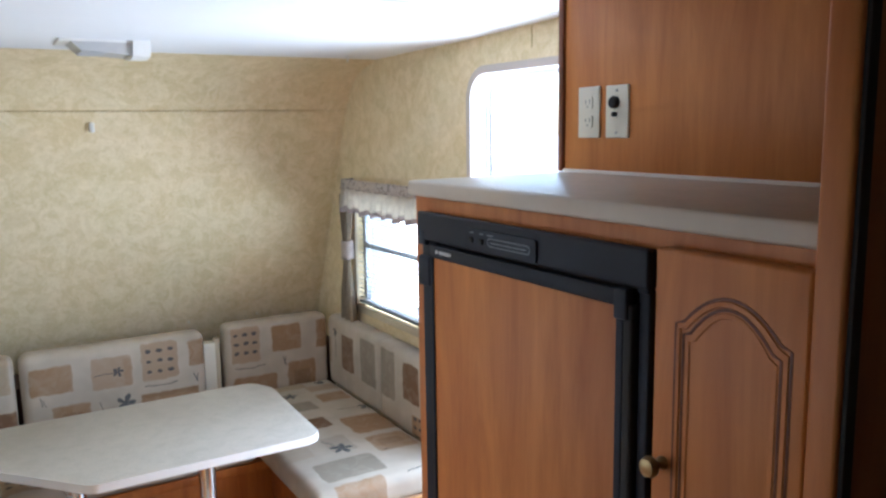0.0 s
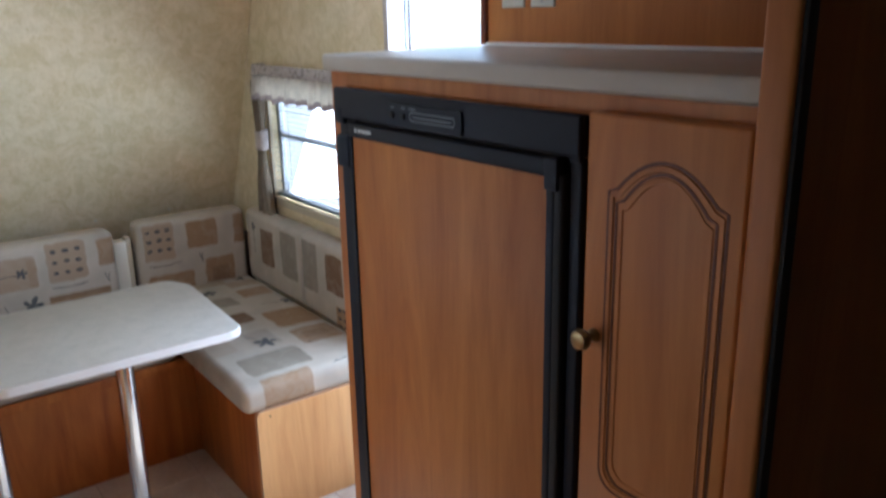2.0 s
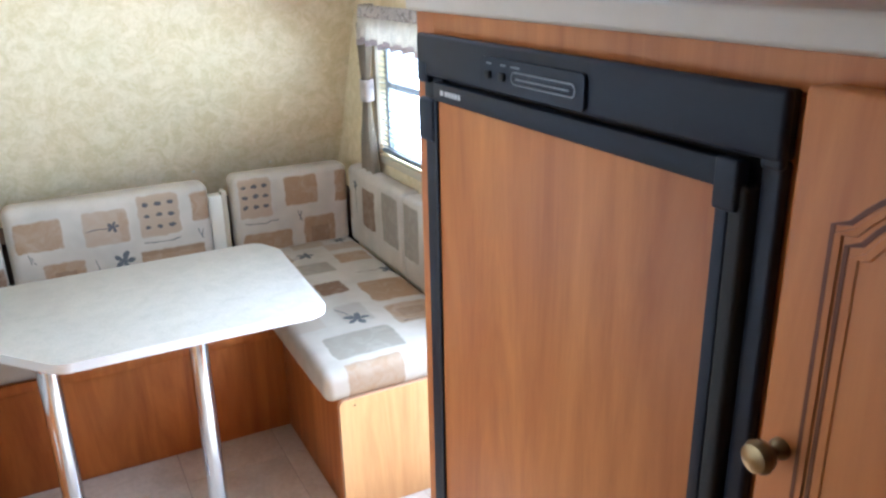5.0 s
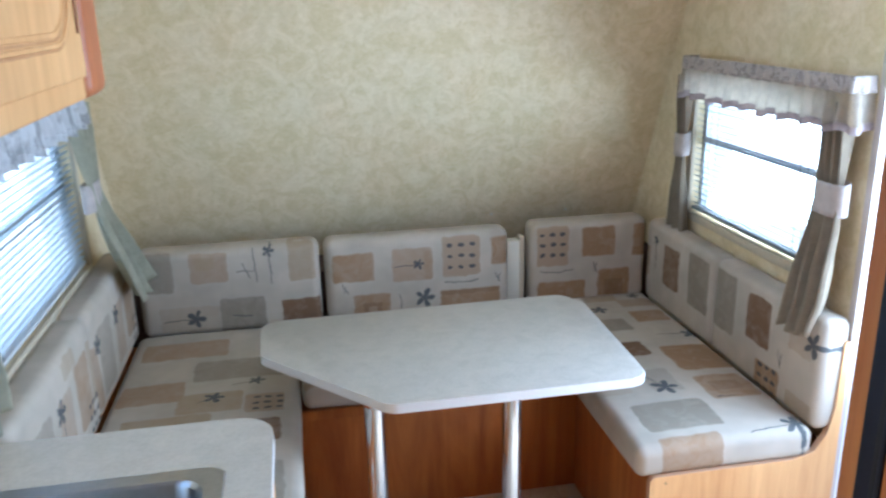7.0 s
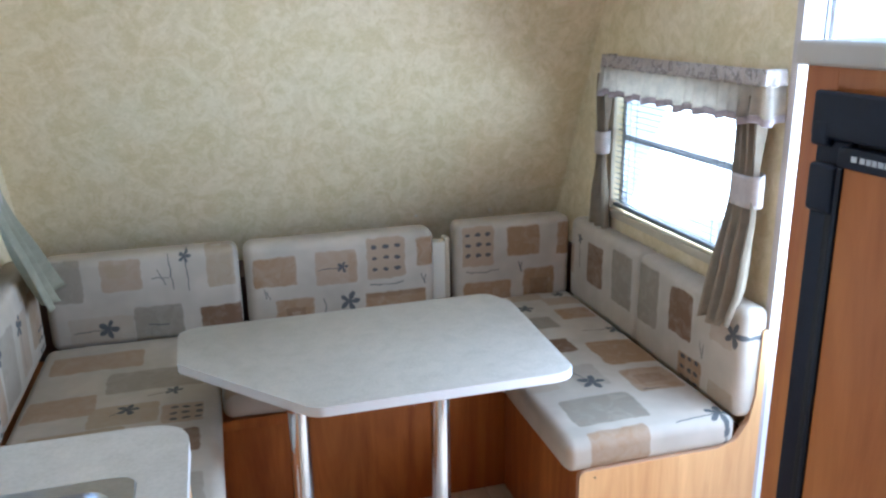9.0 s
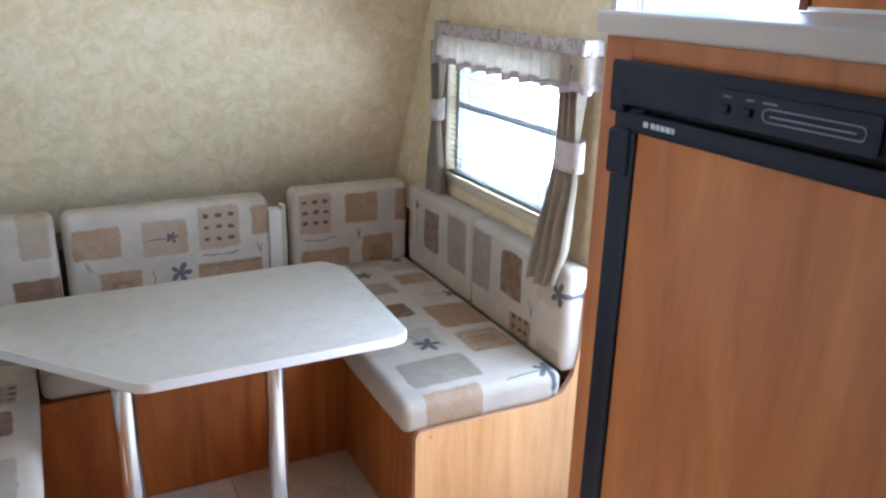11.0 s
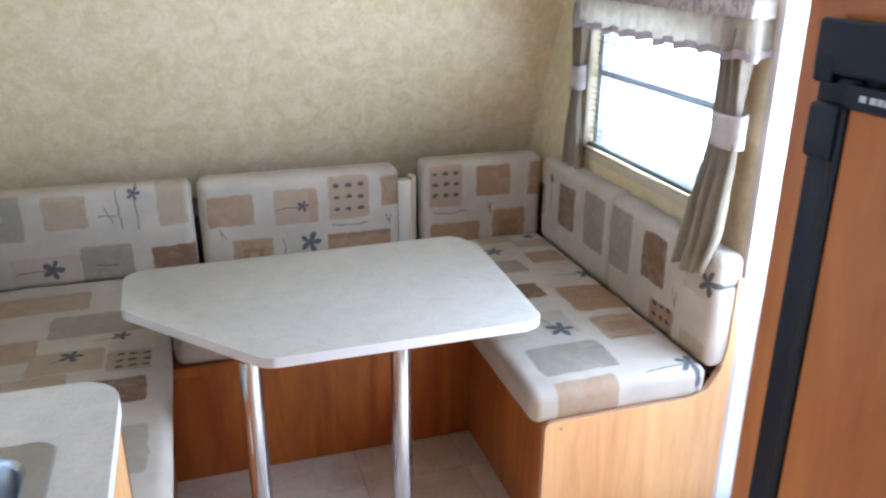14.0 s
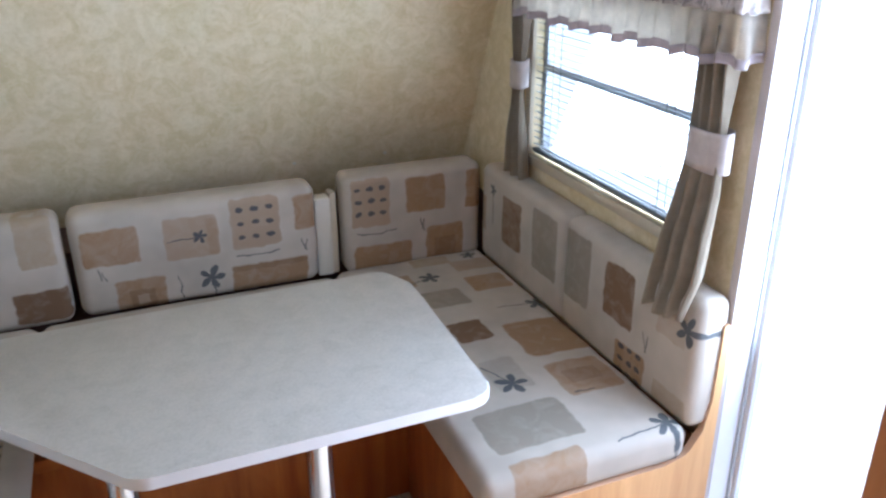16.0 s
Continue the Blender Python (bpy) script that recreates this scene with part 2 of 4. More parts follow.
def print_fabric(name, patches=(), flowers=(), dots=(), stems=()):
    """patches: (u, v, width, height, colour, strength); flowers: (u, v, size); dots: (u, v, pitch); stems: (u0, v0, u1, v1)."""
    m, n, l, b = material(name, 0.88, spec=0.15)
    tc = n.new("ShaderNodeTexCoord")
    nt = n.new("ShaderNodeTexNoise")
    nt.inputs["Scale"].default_value, nt.inputs["Detail"].default_value = 26, 4
    l.new(tc.outputs["Object"], nt.inputs["Vector"])
    off = vec(n, l, "SUBTRACT", nt.outputs["Color"], (0.5, 0.5, 0.5))
    off = vec(n, l, "MULTIPLY", off, (0.021, 0.021, 0.0))
    p = vec(n, l, "ADD", tc.outputs["Object"], off)
    p = vec(n, l, "MULTIPLY", p, (1, 1, 0))
    wash = noise_tex(n, l, tc.outputs["Object"], 22, 4, 0.6, 0.8)
    broad = noise_tex(n, l, tc.outputs["Object"], 9, 2, 0.5)
    col = ramp(n, l, broad, [(0.3, tuple(x * 0.88 for x in CREAM)), (0.7, tuple(x * 1.08 for x in CREAM))])
    fade = num(n, l, "MULTIPLY_ADD", wash, 1.3, 0.48)
    for u, v, w, h, c, s in patches:
        r = 0.09 * min(w, h)
        q = vec(n, l, "ABSOLUTE", vec(n, l, "SUBTRACT", p, (u, v, 0)))
        q = vec(n, l, "MAXIMUM", vec(n, l, "SUBTRACT", q, (w / 2 - r, h / 2 - r, 0)), (0, 0, 0))
        d = num(n, l, "SUBTRACT", vec(n, l, "LENGTH", q), r)
        k = num(n, l, "MULTIPLY", soft_step(n, l, d, 0.003), num(n, l, "MULTIPLY", fade, s))
        n_clamp = num(n, l, "MINIMUM", k, 1.0)
        col = mix(n, l, n_clamp, col, c)
    marks = None

    def mark(k):
        nonlocal marks
        marks = k if marks is None else num(n, l, "MAXIMUM", marks, k)

    for u, v, size in flowers:
        q = vec(n, l, "SUBTRACT", p, (u, v, 0))
        sep = n.new("ShaderNodeSeparateXYZ")
        l.new(q, sep.inputs[0])
        ang = num(n, l, "ARCTAN2", sep.outputs[1], sep.outputs[0])
        lobe = num(n, l, "ABSOLUTE", num(n, l, "COSINE", num(n, l, "MULTIPLY", ang, 2.5)))
        edge = num(n, l, "MULTIPLY_ADD", lobe, 0.8 * size, 0.18 * size)
        mark(soft_step(n, l, num(n, l, "SUBTRACT", vec(n, l, "LENGTH", q), edge), 0.0025))
    for u, v, pitch in dots:
        for i in (-1, 0, 1):
            for j in (-1, 0, 1):
                q = vec(n, l, "SUBTRACT", p, (u + i * pitch, v + j * pitch, 0))
                q = vec(n, l, "MULTIPLY", q, (0.75, 1.15, 0))
                mark(soft_step(n, l, num(n, l, "SUBTRACT", vec(n, l, "LENGTH", q), 0.009), 0.0025))
    for u0, v0, u1, v1 in stems:
        a, e = Vector((u0, v0, 0)), Vector((u1, v1, 0))
        d = (e - a).normalized()
        half = (e - a).length / 2
        q = vec(n, l, "SUBTRACT", p, tuple((a + e) / 2))
        along = num(n, l, "ABSOLUTE", vec(n, l, "DOT_PRODUCT", q, tuple(d)))
        across = num(n, l, "ABSOLUTE", vec(n, l, "DOT_PRODUCT", q, (-d.y, d.x, 0)))
        k = num(n, l, "MAXIMUM", num(n, l, "SUBTRACT", along, half), num(n, l, "SUBTRACT", across, 0.0018))
        mark(soft_step(n, l, k, 0.0015))
    if marks is not None:
        col = mix(n, l, num(n, l, "MULTIPLY", marks, 0.85), col, BLUE)
    l.new(col, b.inputs["Base Color"])
    weave = noise_tex(n, l, tc.outputs["Object"], 420, 2, 0.5)
    bump(n, l, b, num(n, l, "ADD", weave, num(n, l, "MULTIPLY", broad, 4)), 0.25, 0.0015)
    return m


# ---- building blocks ----
def finish(name, bm, mats, parent=None, smooth=False, matrix=None):
    me = bpy.data.meshes.new(name)
    bmesh.ops.recalc_face_normals(bm, faces=bm.faces)
    bm.to_mesh(me)
    bm.free()
    for m in mats if isinstance(mats, (list, tuple)) else [mats]:
        me.materials.append(m)
    if smooth:
        me.polygons.foreach_set("use_smooth", [True] * len(me.polygons))
        me.set_sharp_from_angle(angle=radians(40))
    ob = new(name, me)
    if matrix is not None:
        ob.matrix_world = matrix
    if parent is not None:
        ob.parent = parent
        ob.matrix_parent_inverse = parent_inverse(parent)
    return ob


def parent_inverse(parent):
    m = parent.matrix_basis.copy()
    if parent.parent is not None:
        m = parent.parent.matrix_basis @ parent.matrix_parent_inverse @ m
    return m.inverted()


def thing(name, at, label, category, group=""):
    ob = new(name)
    ob.empty_display_size = 0.1
    ob.matrix_basis = Matrix.Translation(at)
    return tagged(ob, label, category, group)


def add_box(bm, lo, hi, bevel=0.0, segs=2, mi=0):
    c = [(a + b) / 2 for a, b in zip(lo, hi)]
    s = [abs(b - a) for a, b in zip(lo, hi)]
    made = bmesh.ops.create_cube(bm, size=1.0, matrix=Matrix.Translation(c) @ Matrix.Diagonal((*s, 1)))
    faces = {f for v in made["verts"] for f in v.link_faces}
    for f in faces:
        f.material_index = mi
    if bevel:
        edges = list({e for v in made["verts"] for e in v.link_edges})
        bmesh.ops.bevel(bm, geom=edges, offset=min(bevel, 0.45 * min(s)), segments=segs, affect="EDGES", profile=0.5)


def slab(name, lo, hi, mat, parent=None, bevel=0.003, segs=2):
    bm = bmesh.new()
    add_box(bm, lo, hi, bevel, segs)
    return finish(name, bm, mat, parent, bevel > 0)


def add_prism(bm, pts, axis, a, b, mi=0, side=None):
    """A polygon given in the two other axes (in xyz order), drawn out along an axis from a to b."""
    def place(p, d):
        q = list(p)
        q.insert("xyz".index(axis), d)
        return q
    lo = [bm.verts.new(place(p, a)) for p in pts]
    hi = [bm.verts.new(place(p, b)) for p in pts]
    for f in (bm.faces.new(lo), bm.faces.new(hi[::-1])):
        f.material_index = mi
    for i in range(len(pts)):
        j = (i + 1) % len(pts)
        f = bm.faces.new((lo[i], hi[i], hi[j], lo[j]))
        f.material_index = mi if side is None else side


def rounded(pts, radii, segs=6):
    """A polygon with its corners rounded, radius by corner."""
    out = []
    k = len(pts)
    for i, p in enumerate(pts):
        r = radii[i] if isinstance(radii, (list, tuple)) else radii
        p = Vector(p)
        if not r:
            out.append(tuple(p))
            continue
        a, b = (Vector(pts[i - 1]) - p).normalized(), (Vector(pts[(i + 1) % k]) - p).normalized()
        half = a.angle(b) / 2
        t = r / math.tan(half)
        s, e = p + a * t, p + b * t
        c = p + (a + b).normalized() * (r / math.sin(half))
        v0, v1 = s - c, e - c
        ang = v0.angle_signed(v1)
        for j in range(segs + 1):
            w = -ang * j / segs
            out.append((c.x + v0.x * math.cos(w) - v0.y * math.sin(w), c.y + v0.x * math.sin(w) + v0.y * math.cos(w)))
    return out


def add_lathe(bm, profile, at, axis="z", n=20, mi=0):
    """Rings of (radius, height) about an axis through a point."""
    rings = []
    for r, h in profile:
        ring = []
        for i in range(n):
            a = 2 * math.pi * i / n
            u, v = r * math.cos(a), r * math.sin(a)
            d = {"z": (u, v, h), "x": (h, u, v), "y": (u, h, v)}[axis]
            ring.append(bm.verts.new([p + q for p, q in zip(at, d)]))
        rings.append(ring)
    for a, b in zip(rings, rings[1:]):
        for i in range(n):
            f = bm.faces.new((a[i], a[(i + 1) % n], b[(i + 1) % n], b[i]))
            f.material_index = mi
    bm.faces.new(rings[0][::-1]).material_index = mi
    bm.faces.new(rings[-1]).material_index = mi


def add_ribbon(bm, pts, width, height, x, out, closed=True, mi=0):
    """A raised strip along a line of (y, z) points on an upright face at x; out: the way the face looks (+1 or -1)."""
    k = len(pts)
    rings = []
    for i in range(k):
        p = Vector(pts[i])
        a = Vector(pts[i - 1]) if (closed or i) else p
        b = Vector(pts[(i + 1) % k]) if (closed or i < k - 1) else p
        d = (b - a).normalized()
        nrm = Vector((-d.y, d.x)) * width / 2
        rings.append([bm.verts.new((x + out * h, *(p + nrm * s))) for s, h in ((-1, -0.002), (-0.6, height), (0.6, height), (1, -0.002))])
    for i in range(k if closed else k - 1):
        a, b = rings[i], rings[(i + 1) % k]
        for j in range(3):
            bm.faces.new((a[j], a[j + 1], b[j + 1], b[j])).material_index = mi


def cushion(name, size, r, bulge, mat, matrix, label, group):
    """A foam cushion: local x across, y up or along, z out of the printed face."""
    w, h, t = (s / 2 for s in size)

    def line(a, inner):
        edge = [0, 0.12, 0.3, 0.55, 0.8, 1.0]
        mid = [(-1 + 2 * i / inner) * (a - r) for i in range(1, inner)]
        return [-a + r * e for e in edge] + mid + [a - r * e for e in reversed(edge)]
    bm = bmesh.new()
    X, Y, Z = line(w, 14), line(h, 10), line(t, 2)

    def shape(p):
        q = [max(-a + r, min(a - r, c)) for a, c in zip((w, h, t), p)]
        d = Vector(p) - Vector(q)
        v = Vector(q) + (d.normalized() * r if d.length > 1e-9 else d)
        fx, fy = 1 - (v.x / w) ** 2, 1 - (v.y / h) ** 2
        v.z += math.copysign(bulge, v.z) * max(0, fx) ** 0.5 * max(0, fy) ** 0.5 * (1 if abs(v.z) > t * 0.4 else 0)
        wave = noise.noise(Vector((v.x * 7 + size[0] * 9, v.y * 7, v.z * 3))) * 0.003
        return v + Vector((wave * 0.6, wave * 0.6, wave))
    for A, B, place in ((X, Y, lambda a, b, s: (a, b, s * t)), (X, Z, lambda a, b, s: (a, s * h, b)), (Y, Z, lambda a, b, s: (s * w, a, b))):
        for s in (-1, 1):
            grid = [[bm.verts.new(shape(place(a, b, s))) for b in B] for a in A]
            for i in range(len(A) - 1):
                for j in range(len(B) - 1):
                    bm.faces.new((grid[i][j], grid[i + 1][j], grid[i + 1][j + 1], grid[i][j + 1]))
    bmesh.ops.remove_doubles(bm, verts=bm.verts, dist=0.0004)
    ob = finish(name, bm, mat, None, False, matrix)
    ob.data.polygons.foreach_set("use_smooth", [True] * len(ob.data.polygons))
    return tagged(ob, label, "cushion", group)


def sheet(name, rows, mat, thick=0.002, parent=None):
    """A cloth from rows of points, with thickness."""
    bm = bmesh.new()
    g = [[bm.verts.new(p) for p in row] for row in rows]
    for a, b in zip(g, g[1:]):
        for i in range(len(a) - 1):
            bm.faces.new((a[i], a[i + 1], b[i + 1], b[i]))
    ob = finish(name, bm, mat, parent)
    ob.data.polygons.foreach_set("use_smooth", [True] * len(ob.data.polygons))
    so = ob.modifiers.new("thickness", "SOLIDIFY")
    so.thickness = thick
    return ob


def structure(ob, label=""):
    return tagged(ob, label, "", "", "structure")


# ---- the shell ----
RX, LX = 0.95, -1.275          # inner faces of the side walls
WT = 0.06                     # wall thickness
BACK = -2.6                   # rear wall
DOOR = (1.47, 2.148, 1.895)     # doorway: near side, far side, top
WR = (2.345, 3.13, 0.90, 1.43)  # window beside the door: y0, y1, z0, z1
WL = (2.12, 3.10, 0.865, 1.44)   # window over the other bench

W_UNSEEN = (0.78, 1.46, 1.03, 1.45)   # unseen kitchen window over the counter, added to light the refrigerator


def side_wall(name, x0, x1, win, door, win2=None):
    bm = bmesh.new()
    y0, y1, z0, z1 = win
    top, end = 2.10, 3.95
    if door:
        add_box(bm, (x0, BACK, -0.05), (x1, door[0], top))
        add_box(bm, (x0, door[0], door[2]), (x1, door[1], top))
        add_box(bm, (x0, door[1], -0.05), (x1, y0, top))
        for y, s in ((door[0], 1), (door[1], -1)):
            arc = [(y + s * 0.09 * (1 - math.sin(a)), door[2] - 0.09 * (1 - math.cos(a))) for a in [math.pi / 2 * i / 6 for i in range(7)]]
            add_prism(bm, [(y, door[2])] + arc, "x", x0, x1)
    else:
        a0, a1, b0, b1 = win2
        add_box(bm, (x0, BACK, -0.05), (x1, a0, top))
        add_box(bm, (x0, a0, -0.05), (x1, a1, b0))
        add_box(bm, (x0, a0, b1), (x1, a1, top))
        add_box(bm, (x0, a1, -0.05), (x1, y0, top))
    add_box(bm, (x0, y0, -0.05), (x1, y1, z0))
    add_box(bm, (x0, y0, z1), (x1, y1, top))
    add_box(bm, (x0, y1, -0.05), (x1, end, top))
    return structure(finish(name, bm, WALLPAPER), "mottled olive-beige wallpapered side wall")


side_wall("wall_right", RX, RX + WT, WR, DOOR)
side_wall("wall_left", LX - WT, LX, WL, None, W_UNSEEN)
# Unseen closing wall; its dark colour is chosen to lessen bounce onto the partition.
structure(slab("wall_rear", (LX - WT, BACK - 0.06, -0.05), (RX + WT, BACK, 2.10), SHADED_CHERRY, bevel=0), "unseen rear wall, coloured dark to cut bounced light")

# the nose: leans inwards and bends over into the ceiling
NOSE = [(3.86, -0.05), (3.80, 0.42), (3.66, 0.78), (3.575, 0.97), (3.465, 1.22), (3.375, 1.42), (3.285, 1.64), (3.215, 1.80),
        (3.165, 1.88), (3.09, 1.94), (2.99, 1.98), (2.89, 2.000)]
bm = bmesh.new()
inner = [Vector(p) for p in NOSE]
outer = [p + Vector((0.04, 0.03)) for p in inner]
add_prism(bm, [tuple(p) for p in inner + outer[::-1]], "x", LX - 0.01, RX + 0.01)
ob = finish("wall_nose", bm, WALLPAPER, None, False)
ob.data.polygons.foreach_set("use_smooth", [len(p.vertices) == 4 for p in ob.data.polygons])
ob.data.set_sharp_from_angle(angle=radians(50))
structure(ob, "inward-leaning curved nose wall with mottled wallpaper")

bm = bmesh.new()
CE = [(2.89, 2.001), (2.5, 2.008), (2.1, 2.014), (1.62, 2.032), (1.0, 2.045), (BACK, 2.05)]
add_prism(bm, CE + [(y, z + 0.05) for y, z in CE[::-1]], "x", LX - 0.01, RX + 0.01)
add_box(bm, (LX, 1.612, 2.029), (RX, 1.626, 2.036), 0.001)
structure(finish("ceiling", bm, CEIL), "white panel ceiling with a joint strip")

bm = bmesh.new()
add_box(bm, (LX, 3.208, 1.7962), (RX, 3.2165, 1.7975))
structure(finish("trim", bm, SEAM), "thin brown seam across the nose wall")
bm = bmesh.new()
add_box(bm, (RX - 0.0015, 1.80, DOOR[2] + 0.06), (RX + 0.001, 1.804, 2.02))
structure(finish("trim", bm, SEAM), "upright wallpaper joint over the doorway")

bm = bmesh.new()
add_box(bm, (LX - WT, BACK - 0.06, 2.10), (RX + WT, 3.95, 2.14))
add_box(bm, (LX - WT, 3.92, -0.05), (RX + WT, 3.95, 2.10))
structure(finish("roof", bm, DOORWHITE), "white roof and front cap of the trailer")

# doorway: taupe trim on the wall, white reveal, threshold
def door_outline(g):
    y0, y1, z = DOOR
    pts = [(y1 + g, -0.02), (y1 + g, z + g), (y0 - g, z + g), (y0 - g, -0.02)]
    return rounded(pts, [0, 0.09 + g, 0.09 + g, 0], 8)


bm = bmesh.new()
a, b = door_outline(0.024), door_outline(-0.002)
for x, w in ((RX - 0.008, RX + 0.004),):
    va = [bm.verts.new((x, *p)) for p in a]
    vb = [bm.verts.new((x, *p)) for p in b]
    vc = [bm.verts.new((w, *p)) for p in a]
    vd = [bm.verts.new((w, *p)) for p in b]
    for p, q in ((va, vb), (vb, vd), (va, vc)):
        for i in range(len(p) - 1):
            bm.faces.new((p[i], p[i + 1], q[i + 1], q[i]))
structure(finish("door_trim", bm, TAUPE_TRIM, None, True), "taupe trim round the open entry doorway")
bm = bmesh.new()
p, q = door_outline(-0.003), door_outline(-0.018)
rings = [[bm.verts.new((x, *c)) for c in o] for x, o in ((RX + 0.003, p), (RX + 0.075, p), (RX + 0.075, q), (RX + 0.09, q), (RX + 0.09, door_outline(0.03)))]
for r0, r1 in zip(rings, rings[1:]):
    for i in range(len(r0) - 1):
        bm.faces.new((r0[i], r0[i + 1], r1[i + 1], r1[i]))
structure(finish("door_frame", bm, DOORWHITE, None, True), "white metal frame of the open entry doorway")
bm = bmesh.new()
for y0, y1 in ((DOOR[1] - 0.010, DOOR[1] - 0.001), (DOOR[0] + 0.001, DOOR[0] + 0.010)):
    add_box(bm, (RX + 0.060, y0, 0.02), (RX + 0.066, y1, DOOR[2] - 0.10), 0.001)
structure(finish("door_seal", bm, ALU), "thin dark seal in the door frame")
structure(slab("threshold", (RX - 0.01, DOOR[0], -0.03), (RX + 0.12, DOOR[1], 0.006), ALU), "aluminium door threshold")


def window(n, wall_x, out, win):
    """Sliding window: aluminium frame, two panes, beige inner surround. out: +1 towards +x."""
    y0, y1, z0, z1 = win
    ob = structure(thing("window_%d" % n, (wall_x, (y0 + y1) / 2, z0), "aluminium window in a beige surround", ""), "aluminium window in a beige surround")
    bm = bmesh.new()
    x0, x1 = sorted((wall_x + out * 0.03, wall_x + out * 0.055))
    for lo, hi in (((x0, y0, z0), (x1, y1, z0 + 0.022)), ((x0, y0, z1 - 0.022), (x1, y1, z1)), ((x0, y0, z0 + 0.022), (x1, y0 + 0.022, z1 - 0.022)),
                   ((x0, y1 - 0.022, z0 + 0.022), (x1, y1, z1 - 0.022)), ((x0, y0 + 0.022, z0 + 0.268), (x1, y1 - 0.022, z0 + 0.292))):
        add_box(bm, lo, hi, 0.003)
    finish("frame", bm, ALU, ob, True)
    bm = bmesh.new()
    x0, x1 = sorted((wall_x - out * 0.012, wall_x + out * 0.002))
    g = 0.032
    for lo, hi in (((x0, y0 - g, z0 - g), (x1, y1 + g, z0)), ((x0, y0 - g, z1), (x1, y1 + g, z1 + g)), ((x0, y0 - g, z0), (x1, y0, z1)), ((x0, y1, z0), (x1, y1 + g, z1))):
        add_box(bm, lo, hi, 0.003)
    finish("surround", bm, BEIGE_PLASTIC, ob, True)
    for lo, hi in ((z0 + 0.022, z0 + 0.268), (z0 + 0.292, z1 - 0.022)):
        x0, x1 = sorted((wall_x + out * 0.041, wall_x + out * 0.044))
        pane = slab("pane", (x0, y0 + 0.022, lo), (x1, y1 - 0.022, hi), GLASS, ob, 0)
        pane.visible_shadow = False
    return ob


BEIGE_PLASTIC = plain("beige_plastic", (0.55, 0.47, 0.33), 0.45)
window(1, RX, 1, WR)
window(2, LX, -1, WL)
# Out of view, added as an opening for light onto the refrigerator.
window(3, LX, -1, W_UNSEEN)


def blind(wall_x, out, win, tilt, mat, label):
    y0, y1, z0, z1 = win
    x = wall_x + out * 0.008
    ob = thing("window_blind", (x, (y0 + y1) / 2, z0), label, "blind", "window blinds")
    slab("head_rail", (x - 0.014, y0 + 0.006, z1 - 0.03), (x + 0.014, y1 - 0.006, z1 - 0.003), mat, ob)
    slab("bottom_rail", (x - 0.012, y0 + 0.01, z0 + 0.012), (x + 0.012, y1 - 0.01, z0 + 0.024), mat, ob)
    bm = bmesh.new()
    w = 0.0125
    prof = [(-w, 0), (-w * 0.5, 0.0016), (0, 0.0022), (w * 0.5, 0.0016), (w, 0), (w * 0.5, 0.0010), (0, 0.0016), (-w * 0.5, 0.0010)]
    half = (y1 - y0) / 2 - 0.01
    add_prism(bm, [(a, c) for a, c in prof], "y", -half, half)
    first = None
    n = int((z1 - z0 - 0.06) / 0.021)
    for i in range(n):
        m = pose(x, (y0 + y1) / 2, z0 + 0.036 + 0.021 * i, 0, tilt + 1.5 * math.sin(i * 2.3), 0)
        if first is None:
            s = first = finish("slat", bm, mat, ob, True, m)
        else:
            s = new("slat", first.data)
            s.matrix_world = m
            s.parent = ob
            s.matrix_parent_inverse = parent_inverse(ob)
    for y in (y0 + 0.12, y1 - 0.12):
        bm = bmesh.new()
        add_box(bm, (x - 0.0135, y - 0.0012, z0 + 0.02), (x - 0.0125, y + 0.0012, z1 - 0.02))
        add_box(bm, (x + 0.0125, y - 0.0012, z0 + 0.02), (x + 0.0135, y + 0.0012, z1 - 0.02))
        finish("cord", bm, mat, ob)
    return ob


blind(RX, 1, WR, 18, SLAT_BACKLIT, "horizontal slat blind, darkened as backlit, lowered over the window")
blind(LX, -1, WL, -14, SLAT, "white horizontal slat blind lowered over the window")


